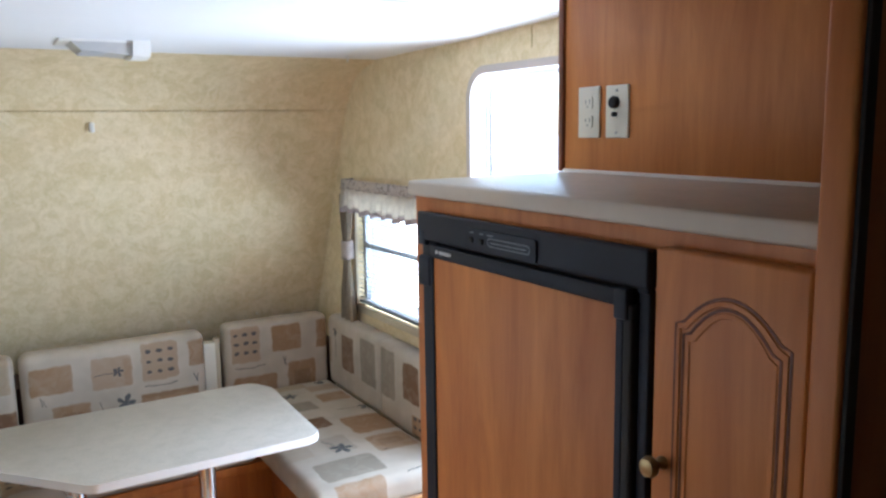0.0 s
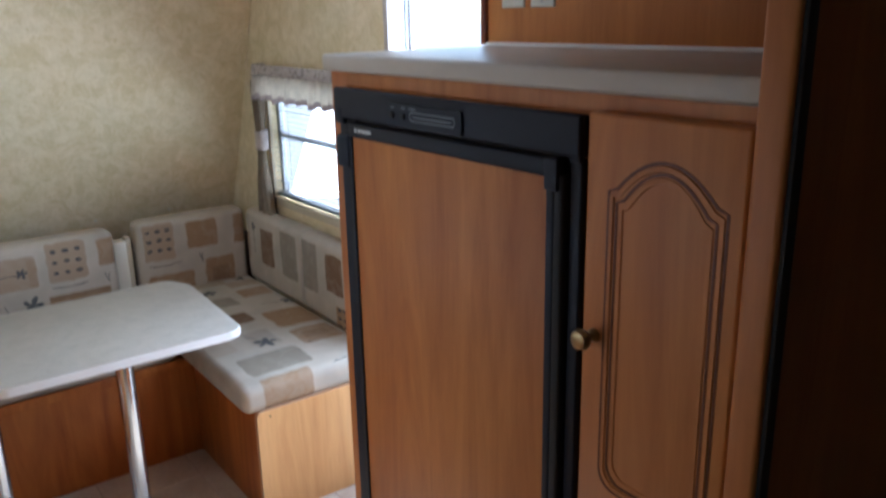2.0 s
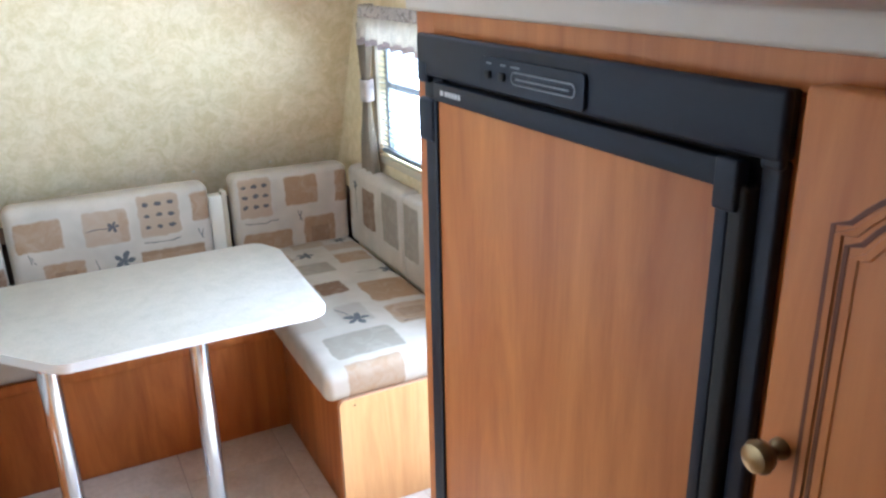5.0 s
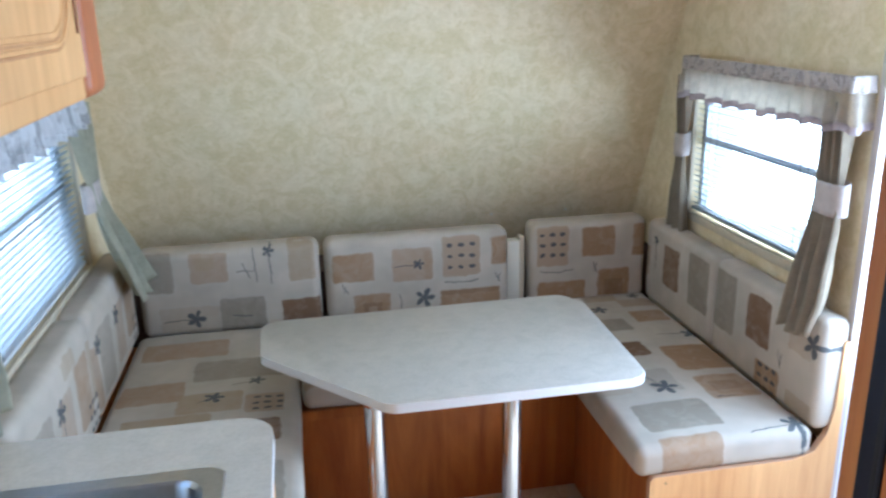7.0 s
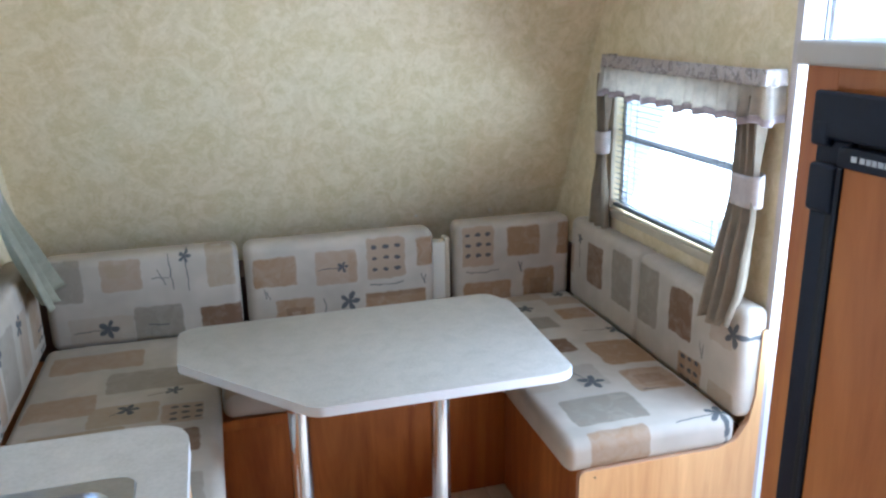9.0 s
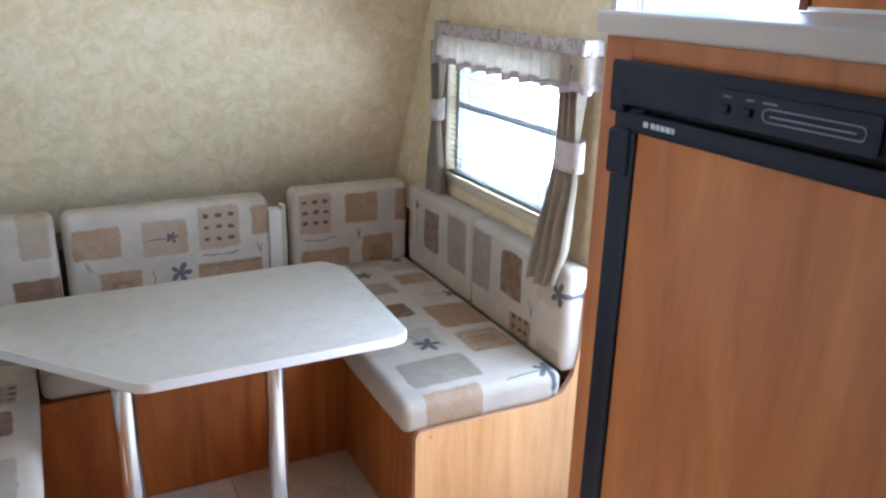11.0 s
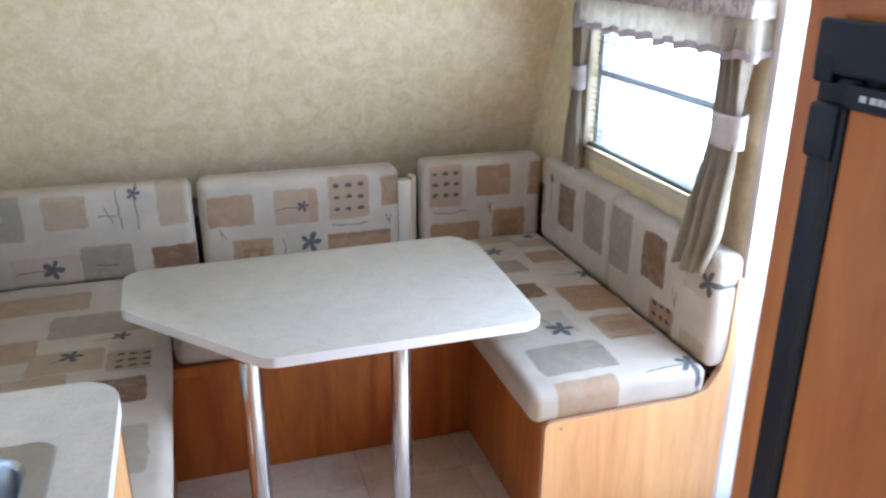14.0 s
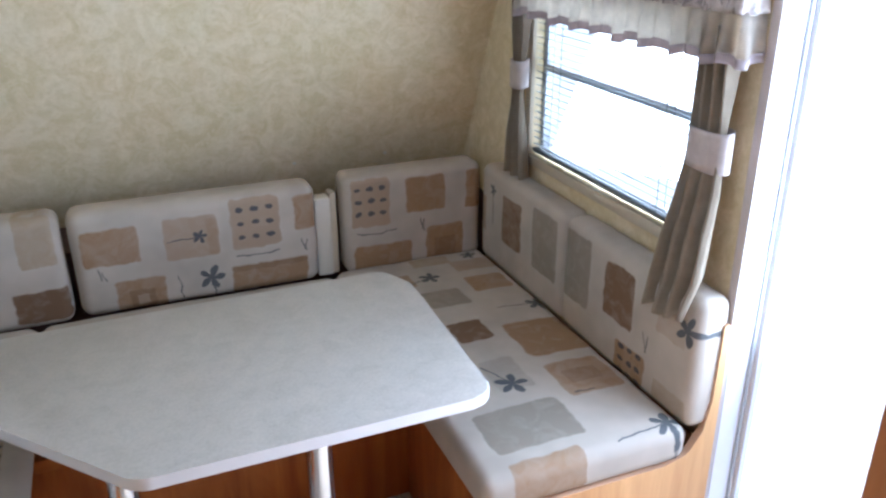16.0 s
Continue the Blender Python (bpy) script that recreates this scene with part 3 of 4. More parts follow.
def valance(x_wall, x_face, y0, y1, z_top, z_mid, z_low, label, printed=False):
    """Gathered valance on a rod, with returns to the wall; a shirred header over a ruffle."""
    s = 1 if x_wall > x_face else -1
    ob = thing("window_valance", (x_face, (y0 + y1) / 2, z_low), label, "valance", "window valances")
    depth = abs(x_wall - x_face)
    total = 2 * depth + (y1 - y0)
    N = 320

    def at(d):
        if d < depth:
            return (x_wall - s * d, y1), (0, 1)
        if d < total - depth:
            return (x_face, y1 - (d - depth)), (-s, 0)
        return (x_face + s * (d - total + depth), y0), (0, -1)
    cloths = (LEAF_PRINT, LEAF_PRINT, LEAF_PRINT) if printed else (VAL_PRINT, SHEER, HEM)
    for name, za, zb, amp, freq, rows, mat in (("header", z_top, z_mid, 0.004, 190, 4, cloths[0]), ("ruffle", z_mid + 0.004, z_low, 0.010, 118, 8, cloths[1]), ("hem", z_low + 0.001, z_low - 0.020, 0.010, 118, 3, cloths[2])):
        g = []
        for j in range(rows + 1):
            v = j / rows
            row = []
            for i in range(N + 1):
                d = total * i / N
                (px, py), (nx, ny) = at(min(max(d, 0.0005), total - 0.0005))
                w = 1.0 if name == "hem" else v
                a = amp * (0.25 + 0.75 * w)
                o = a * math.sin(freq * d + 2.2 * noise.noise(Vector((d * 6, 0.3, 1.7)))) + 0.004 * w
                z = za + (zb - za) * v + (0.006 * math.sin(freq * d * 0.5 + 1.0) + 0.008 * noise.noise(Vector((d * 9, 2.0, 0)))) * w * (0.2 if name == "header" else 1)
                row.append((px + nx * o, py + ny * o, z))
            g.append(row)
        sheet(name, g, mat, 0.0015, ob)
    return ob



def leaf_cloth(name, ground, mark, scale, stretch, translucent):
    """Gathered cloth with small dark leaf marks strewn on a pale ground."""
    m, n, l, b = material(name, 0.85, spec=0.2)
    v = coords(n, l, stretch)
    lo = tuple(x * 0.88 for x in ground)
    col = ramp(n, l, noise_tex(n, l, v, scale, 3, 0.5, 0.5), [(0.40, lo), (0.52, ground), (0.60, mark), (0.67, ground)])
    l.new(col, b.inputs["Base Color"])
    t = n.new("ShaderNodeBsdfTranslucent")
    l.new(col, t.inputs[0])
    ms = n.new("ShaderNodeMixShader")
    ms.inputs[0].default_value = translucent
    l.new(b.outputs[0], ms.inputs[1])
    l.new(t.outputs[0], ms.inputs[2])
    l.new(ms.outputs[0], n["Material Output"].inputs[0])
    return m


VAL_PRINT = leaf_cloth("gathered_print_cloth", (0.52, 0.45, 0.39), (0.22, 0.19, 0.17), 38, (1, 1, 1), 0.1)
LEAF_PRINT = leaf_cloth("pale_leaf_print_cloth", (0.68, 0.67, 0.66), (0.36, 0.35, 0.34), 13, (1, 1.6, 0.8), 0.35)


def curtain(x, rows, tie, folds, label, flip=1, lean=0.0, mat=None, slant=0.0):
    """A tied-back side curtain: rows of (z, y0, y1); tie: z0, z1."""
    ob = thing("side_curtain", (x, (rows[-1][1] + rows[-1][2]) / 2, rows[-1][0]), label, "curtain", "tied-back window curtains")
    N, R = 60, 40
    zs = [r[0] for r in rows][::-1]
    g = []
    for j in range(R + 1):
        z = rows[0][0] + (rows[-1][0] - rows[0][0]) * j / R
        y0 = float(np.interp(z, zs, [r[1] for r in rows][::-1]))
        y1 = float(np.interp(z, zs, [r[2] for r in rows][::-1]))
        squeeze = min(1.0, abs(z - (tie[0] + tie[1]) / 2) / 0.20)
        row = []
        for i in range(N + 1):
            u = i / N
            a = 0.007 + 0.016 * squeeze
            o = a * math.sin(2 * math.pi * folds * u + 0.7 * math.sin(3 * z)) + 0.006 * noise.noise(Vector((u * 5, z * 4, x)))
            row.append((x - flip * o + lean * (j / R) ** 2, y0 + (y1 - y0) * (u + 0.03 * math.sin(2 * math.pi * folds * u + 1)), z + (0.012 * math.sin(9 * u) - slant * u) * (j / R)))
        g.append(row)
    sheet("cloth", g, mat or SAGE, 0.0025, ob)
    zm = (tie[0] + tie[1]) / 2
    y0 = float(np.interp(zm, zs, [r[1] for r in rows][::-1]))
    y1 = float(np.interp(zm, zs, [r[2] for r in rows][::-1]))
    g = []
    for j in range(7):
        z = tie[0] + (tie[1] - tie[0]) * j / 6
        row = []
        for i in range(33):
            a = 2 * math.pi * i / 32
            row.append((x + 0.023 * math.sin(a), (y0 + y1) / 2 + ((y1 - y0) / 2 + 0.012) * math.copysign(abs(math.cos(a)) ** 0.6, math.cos(a)), z + 0.004 * math.sin(a + j)))
        g.append(row)
    sheet("tie_band", g, BAND, 0.002, ob)["label"] = "pale tie band"
    return ob


valance(RX - 0.013, 0.872, 2.178, 3.12, 1.492, 1.447, 1.366, "gathered cream valance with printed header")
curtain(0.896, [(1.42, 2.195, 2.295), (1.25, 2.195, 2.30), (1.17, 2.195, 2.30), (1.08, 2.18, 2.305), (0.87, 2.172, 2.322), (0.765, 2.195, 2.33)], (1.115, 1.205), 3.2,
        "grey-brown curtain panel tied back with a pale band", 1, -0.044, None, 0.02)
curtain(0.905, [(1.42, 3.085, 3.17), (1.25, 3.105, 3.175), (1.16, 3.12, 3.175), (1.05, 3.115, 3.18), (0.80, 3.07, 3.21)], (1.12, 1.205), 2.5,
        "grey-brown curtain panel tied back with a pale band")
valance(LX + 0.013, -1.175, 1.78, 2.985, 1.495, 1.455, 1.375, "gathered white valance with grey leaf print", True)
curtain(-1.195, [(1.42, 1.79, 2.06), (1.28, 1.80, 2.04), (1.17, 1.81, 2.01), (1.08, 1.80, 2.00), (0.88, 1.74, 2.01)], (1.11, 1.215), 3.5,
        "curtain panel with window light in its sage tone, tied back with a white band", -1, 0.0, SAGE_LIT)
curtain(-1.195, [(1.42, 2.86, 3.04), (1.25, 2.88, 3.04), (1.15, 2.92, 3.03), (1.05, 2.94, 3.07), (0.74, 3.02, 3.32)], (1.085, 1.175), 2.5,
        "curtain panel with window light in its sage tone, tied back with a white band", -1, 0.09, SAGE_LIT)

# ---- dinette: benches ----
def bench_right():
    ob = thing("dinette_bench", (0.66, 2.75, 0), "cherry laminate bench base with shaped end panel, lightened as lit", "bench", "dinette benches")
    slab("front_panel", (0.365, 2.165, 0.0), (0.383, 2.752, 0.405), BENCH_SHADED, ob)
    slab("seat_board", (0.368, 2.165, 0.39), (RX, 3.45, 0.405), CHERRY_Y, ob, 0)
    bm = bmesh.new()
    pts = [(0.362, 0.0), (0.362, 0.408), (0.80, 0.408), (0.865, 0.425), (0.902, 0.48), (0.918, 0.56), (0.922, 0.765), (0.941, 0.765), (0.941, 0.0)]
    pts = rounded(pts, [0, 0.02, 0.05, 0.03, 0.03, 0.03, 0.008, 0.008, 0], 4)
    add_prism(bm, pts, "y", 2.145, 2.165, 0, 1)
    # Same laminate as the fronts; doorway light is put into this paler wood.
    finish("end_panel", bm, [MAPLE, EDGE_WOOD], ob, False)["label"] = "laminate end panel with rounded arm, doorway light in its pale colour"
    bm = bmesh.new()
    add_box(bm, (0.375, 2.138, 0.025), (0.395, 2.146, 0.055), 0.003)
    finish("corner_bracket", bm, BRASS, ob, True)
    bm = bmesh.new()
    add_lathe(bm, [(0.004, 0), (0.003, -0.002)], (0.41, 2.145, 0.385), "y", 10)
    finish("screw", bm, BRASS, ob)


def bench_front():
    ob = thing("dinette_bench", (-0.12, 3.1, 0), "cherry laminate bench base under the nose", "bench", "dinette benches")
    slab("front_panel", (-0.625, 2.752, 0.0), (0.383, 2.770, 0.405), BENCH_SHADED, ob)
    slab("top_rail", (-0.625, 2.744, 0.375), (0.365, 2.752, 0.41), BENCH_SHADED, ob)
    slab("seat_board", (-0.622, 2.770, 0.388), (0.368, 3.45, 0.404), CHERRY_X, ob, 0)


def bench_left():
    ob = thing("dinette_bench", (-0.93, 2.5, 0), "cherry laminate bench base beside the counter", "bench", "dinette benches")
    slab("front_panel", (-0.643, 1.93, 0.0), (-0.625, 2.770, 0.405), BENCH_SHADED, ob)
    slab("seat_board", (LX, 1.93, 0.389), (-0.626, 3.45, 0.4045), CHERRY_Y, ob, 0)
    slab("end_panel", (LX, 1.912, 0.0), (-0.625, 1.93, 0.405), BENCH_SHADED, ob)
    bm = bmesh.new()
    add_box(bm, (-0.625, 2.12, 0.20), (-0.621, 2.19, 0.315), 0.002)
    add_box(bm, (-0.6215, 2.14, 0.27), (-0.6195, 2.17, 0.295), 0.002)
    add_box(bm, (-0.6215, 2.14, 0.22), (-0.6195, 2.17, 0.245), 0.002)
    finish("outlet_plate", bm, IVORY, ob, True)["label"] = "ivory outlet plate"


EDGE_WOOD = plain("pinkish_edge_band", (0.50, 0.30, 0.17), 0.45)
bench_right()
bench_front()
bench_left()

# ledge behind the front backrests; its dark colour paints the shade in the cushion gaps
bm = bmesh.new()
add_prism(bm, [(3.455, 0.40), (3.455, 0.66), (3.69, 0.66), (3.80, 0.40)], "x", LX, RX)
structure(finish("nose_ledge", bm, DARKSLOT), "ledge behind the seat backs, with the gaps' shade in its colour")
slab_ob = slab("backrest_board", (0.278, 3.372, 0.475), (0.330, 3.43, 0.752), IVORY)
tagged(slab_ob, "cream board standing between two back cushions", "board")
slab_ob = slab("backrest_strip", (0.331, 3.380, 0.475), (0.353, 3.43, 0.765), BEIGE_PLASTIC)
tagged(slab_ob, "tan strip beside the cream backrest board", "strip")

# ---- dinette: cushions ----
def upright(x, y, z, lean=0):
    return Matrix.Translation((x, y, z)) @ Matrix.Rotation(radians(90 - lean), 4, "X")


def facing(x, y, z, side):
    """Printed face towards -x (side=1) or +x (side=-1); local x runs along the wall."""
    return Matrix.Translation((x, y, z)) @ Matrix.Rotation(radians(-90 * side), 4, "Z") @ Matrix.Rotation(radians(90), 4, "X")


BACKS = "dinette back cushions"
SEATS = "dinette seat cushions"
LBL = "off-white %s cushion with tan and grey patch print"
f1 = print_fabric("print_fabric_a", [(-0.265, 0.09, 0.115, 0.155, GREY, 0.7), (-0.075, 0.10, 0.14, 0.115, SAND, 0.75), (-0.09, 0.12, 0.07, 0.05, BEIGE, 0.6), (0.272, 0.10, 0.10, 0.15, BEIGE, 0.7),
                  (-0.16, -0.10, 0.22, 0.10, BEIGE, 0.35), (0.038, -0.10, 0.17, 0.145, GREY, 0.8), (0.262, -0.10, 0.15, 0.10, BROWN, 0.9)],
                  [(-0.139, -0.10, 0.038), (0.152, 0.15, 0.024)], (), [(-0.26, -0.105, -0.14, -0.10), (0.152, 0.15, 0.155, 0.02), (0.09, 0.16, 0.10, 0.03), (0.05, 0.11, 0.07, 0.05), (0.03, 0.08, 0.09, 0.075), (0.0, -0.10, 0.07, -0.105)])
f2 = print_fabric("print_fabric_b", [(-0.262, 0.055, 0.160, 0.115, TAN, 0.75), (-0.029, 0.052, 0.160, 0.135, SAND, 0.8), (0.035, 0.045, 0.030, 0.12, TAN, 0.35), (0.170, 0.070, 0.155, 0.165, SAND, 0.9),
                  (0.330, 0.082, 0.070, 0.115, TAN, 0.75), (-0.192, -0.120, 0.145, 0.120, TAN, 0.8), (-0.190, -0.130, 0.075, 0.070, BROWN, 0.45), (-0.190, -0.130, 0.035, 0.034, SAND, 0.6), (0.205, -0.122, 0.245, 0.105, TAN, 0.85), (0.205, -0.078, 0.245, 0.02, BROWN, 0.4)],
                  [(-0.003, 0.052, 0.024), (0.020, -0.092, 0.042)], [(0.170, 0.073, 0.046)], [(-0.10, 0.047, -0.01, 0.052), (0.020, -0.09, 0.028, -0.17), (-0.08, -0.07, -0.075, -0.15), (0.10, -0.032, 0.17, -0.040), (0.17, -0.040, 0.24, -0.032),
                  (-0.31, -0.01, -0.30, -0.05), (-0.30, -0.02, -0.285, -0.055), (0.315, -0.005, 0.33, -0.05), (0.335, -0.01, 0.325, -0.045)])
f3 = print_fabric("print_fabric_c", [(-0.160, 0.078, 0.130, 0.165, SAND, 0.95), (0.036, 0.088, 0.140, 0.125, TAN, 0.85), (0.218, 0.082, 0.060, 0.135, TAN, 0.8),
                  (-0.120, -0.125, 0.205, 0.100, TAN, 0.85), (0.108, -0.105, 0.140, 0.140, TAN, 0.85), (0.108, -0.118, 0.080, 0.075, BROWN, 0.45)],
                  (), [(-0.160, 0.085, 0.043)], [(-0.21, -0.025, -0.14, -0.035), (-0.14, -0.035, -0.07, -0.025), (0.015, 0.0, 0.03, -0.05), (0.03, -0.005, 0.02, -0.045)])
cushion("back_cushion", (0.682, 0.345, 0.12), 0.035, 0.006, f1, upright(-0.830, 3.384, 0.652), LBL % "back", BACKS)
cushion("back_cushion", (0.742, 0.340, 0.12), 0.038, 0.008, f2, upright(-0.098, 3.384, 0.653), LBL % "back", BACKS)
cushion("back_cushion", (0.500, 0.350, 0.12), 0.030, 0.006, f3, upright(0.616, 3.386, 0.654), LBL % "back", BACKS)

f4 = print_fabric("print_fabric_d", [(-0.25, 0.0, 0.04, 0.12, TAN, 0.6), (-0.039, 0.027, 0.135, 0.165, BROWN, 0.75), (0.175, 0.036, 0.145, 0.20, GREY, 0.85)],
                  [(-0.18, 0.10, 0.022)], (), [(-0.18, 0.10, -0.175, -0.02)])
f5 = print_fabric("print_fabric_e", [(-0.217, 0.042, 0.130, 0.205, GREY, 0.85), (-0.010, 0.053, 0.130, 0.155, BROWN, 0.85), (0.056, -0.118, 0.125, 0.090, TAN, 0.8), (0.205, 0.075, 0.105, 0.085, SAND, 0.45), (0.22, -0.13, 0.12, 0.06, BEIGE, 0.5)],
                  [(0.262, 0.082, 0.042)], [(0.056, -0.118, 0.036)], [(0.19, 0.12, 0.26, 0.085), (0.10, 0.0, 0.12, -0.05), (0.125, -0.005, 0.115, -0.05)])
cushion("back_cushion", (0.560, 0.345, 0.09), 0.03, 0.005, f4, facing(0.905, 3.036, 0.658, 1), LBL % "back", BACKS)
cushion("back_cushion", (0.600, 0.345, 0.09), 0.03, 0.005, f5, facing(0.903, 2.452, 0.658, 1), LBL % "back", BACKS)

f6 = print_fabric("print_fabric_f", [(-0.085, -0.442, 0.235, 0.155, GREY, 0.85), (-0.105, -0.60, 0.185, 0.085, TAN, 0.7), (-0.035, -0.225, 0.10, 0.15, GREY, 0.35), (0.155, -0.305, 0.165, 0.155, TAN, 0.7), (0.155, -0.30, 0.10, 0.06, BROWN, 0.3),
                  (0.168, -0.085, 0.200, 0.195, TAN, 0.9), (-0.027, 0.018, 0.105, 0.115, BROWN, 0.9), (-0.008, 0.24, 0.130, 0.115, GREY, 0.75), (0.170, 0.305, 0.135, 0.11, TAN, 0.75), (0.179, 0.455, 0.14, 0.085, SAND, 0.7),
                  (-0.12, 0.40, 0.12, 0.10, TAN, 0.6), (-0.19, 0.12, 0.10, 0.12, BEIGE, 0.5), (0.05, 0.53, 0.14, 0.07, BEIGE, 0.6), (-0.20, -0.22, 0.10, 0.14, BEIGE, 0.3)],
                  [(-0.041, -0.275, 0.046), (0.228, -0.560, 0.044), (0.243, 0.108, 0.040), (0.0, 0.40, 0.038), (0.20, 0.535, 0.03)], (),
                  [(-0.041, -0.275, -0.085, -0.17), (0.228, -0.560, 0.08, -0.575), (0.243, 0.108, 0.11, 0.12), (0.0, 0.40, -0.09, 0.37), (0.09, -0.37, 0.15, -0.375)])
cushion("seat_cushion", (0.546, 1.196, 0.095), 0.032, 0.012, f6, Matrix.Translation((0.595, 2.746, 0.452)), LBL % "seat", SEATS)
f7 = print_fabric("print_fabric_g", [(-0.375, -0.19, 0.14, 0.17, SAND, 0.8), (-0.10, -0.19, 0.17, 0.13, BEIGE, 0.8), (0.15, -0.19, 0.2, 0.13, TAN, 0.7), (-0.25, 0.05, 0.2, 0.14, GREY, 0.7),
                  (0.05, 0.04, 0.22, 0.15, TAN, 0.6), (0.33, -0.05, 0.15, 0.2, BEIGE, 0.7)], [(0.30, -0.2, 0.04)], [(-0.375, -0.19, 0.045)], [(0.30, -0.2, 0.32, -0.05)])
cushion("seat_cushion", (0.905, 0.572, 0.095), 0.035, 0.008, f7, Matrix.Translation((-0.134, 3.037, 0.4515)), LBL % "seat", SEATS)
f8 = print_fabric("print_fabric_h", [(0.10, 0.30, 0.30, 0.16, GREY, 0.65), (-0.17, 0.16, 0.20, 0.14, TAN, 0.6), (0.02, 0.06, 0.20, 0.13, BEIGE, 0.75), (-0.10, -0.10, 0.26, 0.18, BEIGE, 0.8), (0.19, 0.03, 0.12, 0.12, SAND, 0.8),
                  (0.12, -0.14, 0.24, 0.13, BROWN, 0.75), (-0.05, -0.36, 0.30, 0.18, TAN, 0.55), (0.17, -0.42, 0.16, 0.2, GREY, 0.6), (0.0, -0.60, 0.3, 0.12, SAND, 0.6), (-0.1, 0.5, 0.3, 0.15, TAN, 0.6)],
                  [(0.03, 0.09, 0.035), (0.14, -0.29, 0.04), (0.16, 0.19, 0.03)], [(0.20, 0.03, 0.036)], [(-0.02, 0.06, 0.03, 0.09), (0.14, -0.29, 0.02, -0.26), (0.08, 0.17, 0.16, 0.19)])
cushion("seat_cushion", (0.60, 1.39, 0.095), 0.035, 0.010, f8, Matrix.Translation((-0.890, 2.63, 0.4525)), LBL % "seat", SEATS)
f9 = print_fabric("print_fabric_i", [(0.20, 0.0, 0.14, 0.20, TAN, 0.6), (-0.18, -0.02, 0.16, 0.22, GREY, 0.55), (0.02, -0.02, 0.12, 0.2, SAND, 0.6), (-0.31, -0.04, 0.06, 0.2, TAN, 0.5), (0.31, 0.02, 0.06, 0.18, BEIGE, 0.6), (0.10, 0.13, 0.12, 0.05, BEIGE, 0.5)],
                  [(-0.02, 0.05, 0.04), (-0.27, 0.05, 0.035)], [(0.27, -0.10, 0.036)], [(-0.02, 0.05, 0.0, -0.1)])
cushion("back_cushion", (0.69, 0.345, 0.095), 0.03, 0.005, f9, facing(-1.224, 2.295, 0.680, -1), LBL % "back", BACKS)
cushion("back_cushion", (0.66, 0.345, 0.095), 0.03, 0.005, f9, facing(-1.226, 2.975, 0.680, -1), LBL % "back", BACKS)


# ---- dinette: table ----
def table():
    ob = thing("dinette_table", (-0.16, 2.5, 0), "pale speckled laminate table on two chrome pedestal legs", "table")
    pts = [(-0.700, 2.850), (-0.694, 2.575), (-0.355, 2.187), (0.368, 2.190), (0.388, 2.765), (0.338, 2.868)]
    pts = rounded(pts, [0.06, 0.05, 0.07, 0.055, 0.07, 0.05], 8)
    bm = bmesh.new()
    add_prism(bm, pts, "z", 0.673, 0.700, 0, 1)
    rim = [e for e in bm.edges if all(abs(v.co.z - 0.700) < 1e-6 or abs(v.co.z - 0.673) < 1e-6 for v in e.verts) and abs(e.verts[0].co.z - e.verts[1].co.z) < 1e-6]
    bmesh.ops.bevel(bm, geom=rim, offset=0.004, segments=2, affect="EDGES", profile=0.5)
    bm.normal_update()
    for f in bm.faces:
        f.material_index = 0 if abs(f.normal.z) > 0.99 else 1
    finish("top", bm, [LAMINATE, EDGE], ob, True)["label"] = "pale laminate top with white edge band"
    for x, y in ((-0.385, 2.318), (0.006, 2.312)):
        bm = bmesh.new()
        add_lathe(bm, [(0.0285, 0.045), (0.0285, 0.655)], (x, y, 0), n=28)
        finish("leg", bm, CHROME, ob, True)
        bm = bmesh.new()
        add_lathe(bm, [(0.088, 0.0), (0.088, 0.004), (0.082, 0.010), (0.050, 0.030), (0.036, 0.056), (0.033, 0.060), (0.0287, 0.060)], (x, y, 0), n=32)
        finish("floor_socket", bm, CHROME, ob, True)
        bm = bmesh.new()
        add_lathe(bm, [(0.030, 0.64), (0.032, 0.645), (0.036, 0.660), (0.040, 0.6735)], (x, y, 0), n=28)
        finish("top_socket", bm, CHROME, ob, True)


table()


# ---- cabinet doors with a routed arch ----
def arch_path(y0, y1, z0, z1, rise, cut, inset, n=14):
    y0, y1, z0, z1 = y0 + inset, y1 - inset, z0 + inset, z1 - inset
    c, h = (y0 + y1) / 2, (y1 - y0) / 2
    q = [math.pi / 2 * i / 7 for i in range(8)]
    pts = [(y0 + cut * (1 - math.cos(a)), z0 + cut * (1 - math.sin(a))) for a in q]
    pts += [(y1 - cut * (1 - math.sin(a)), z0 + cut * (1 - math.cos(a))) for a in q]
    flat = 0.16 * h
    pts.append((y1, z1 - rise))
    for i in range(n + 1):
        a = -1 + 2 * i / n
        pts.append((c - a * (h - flat), z1 - rise * (a * a) * 0.9))
    pts.append((y0, z1 - rise))
    return pts


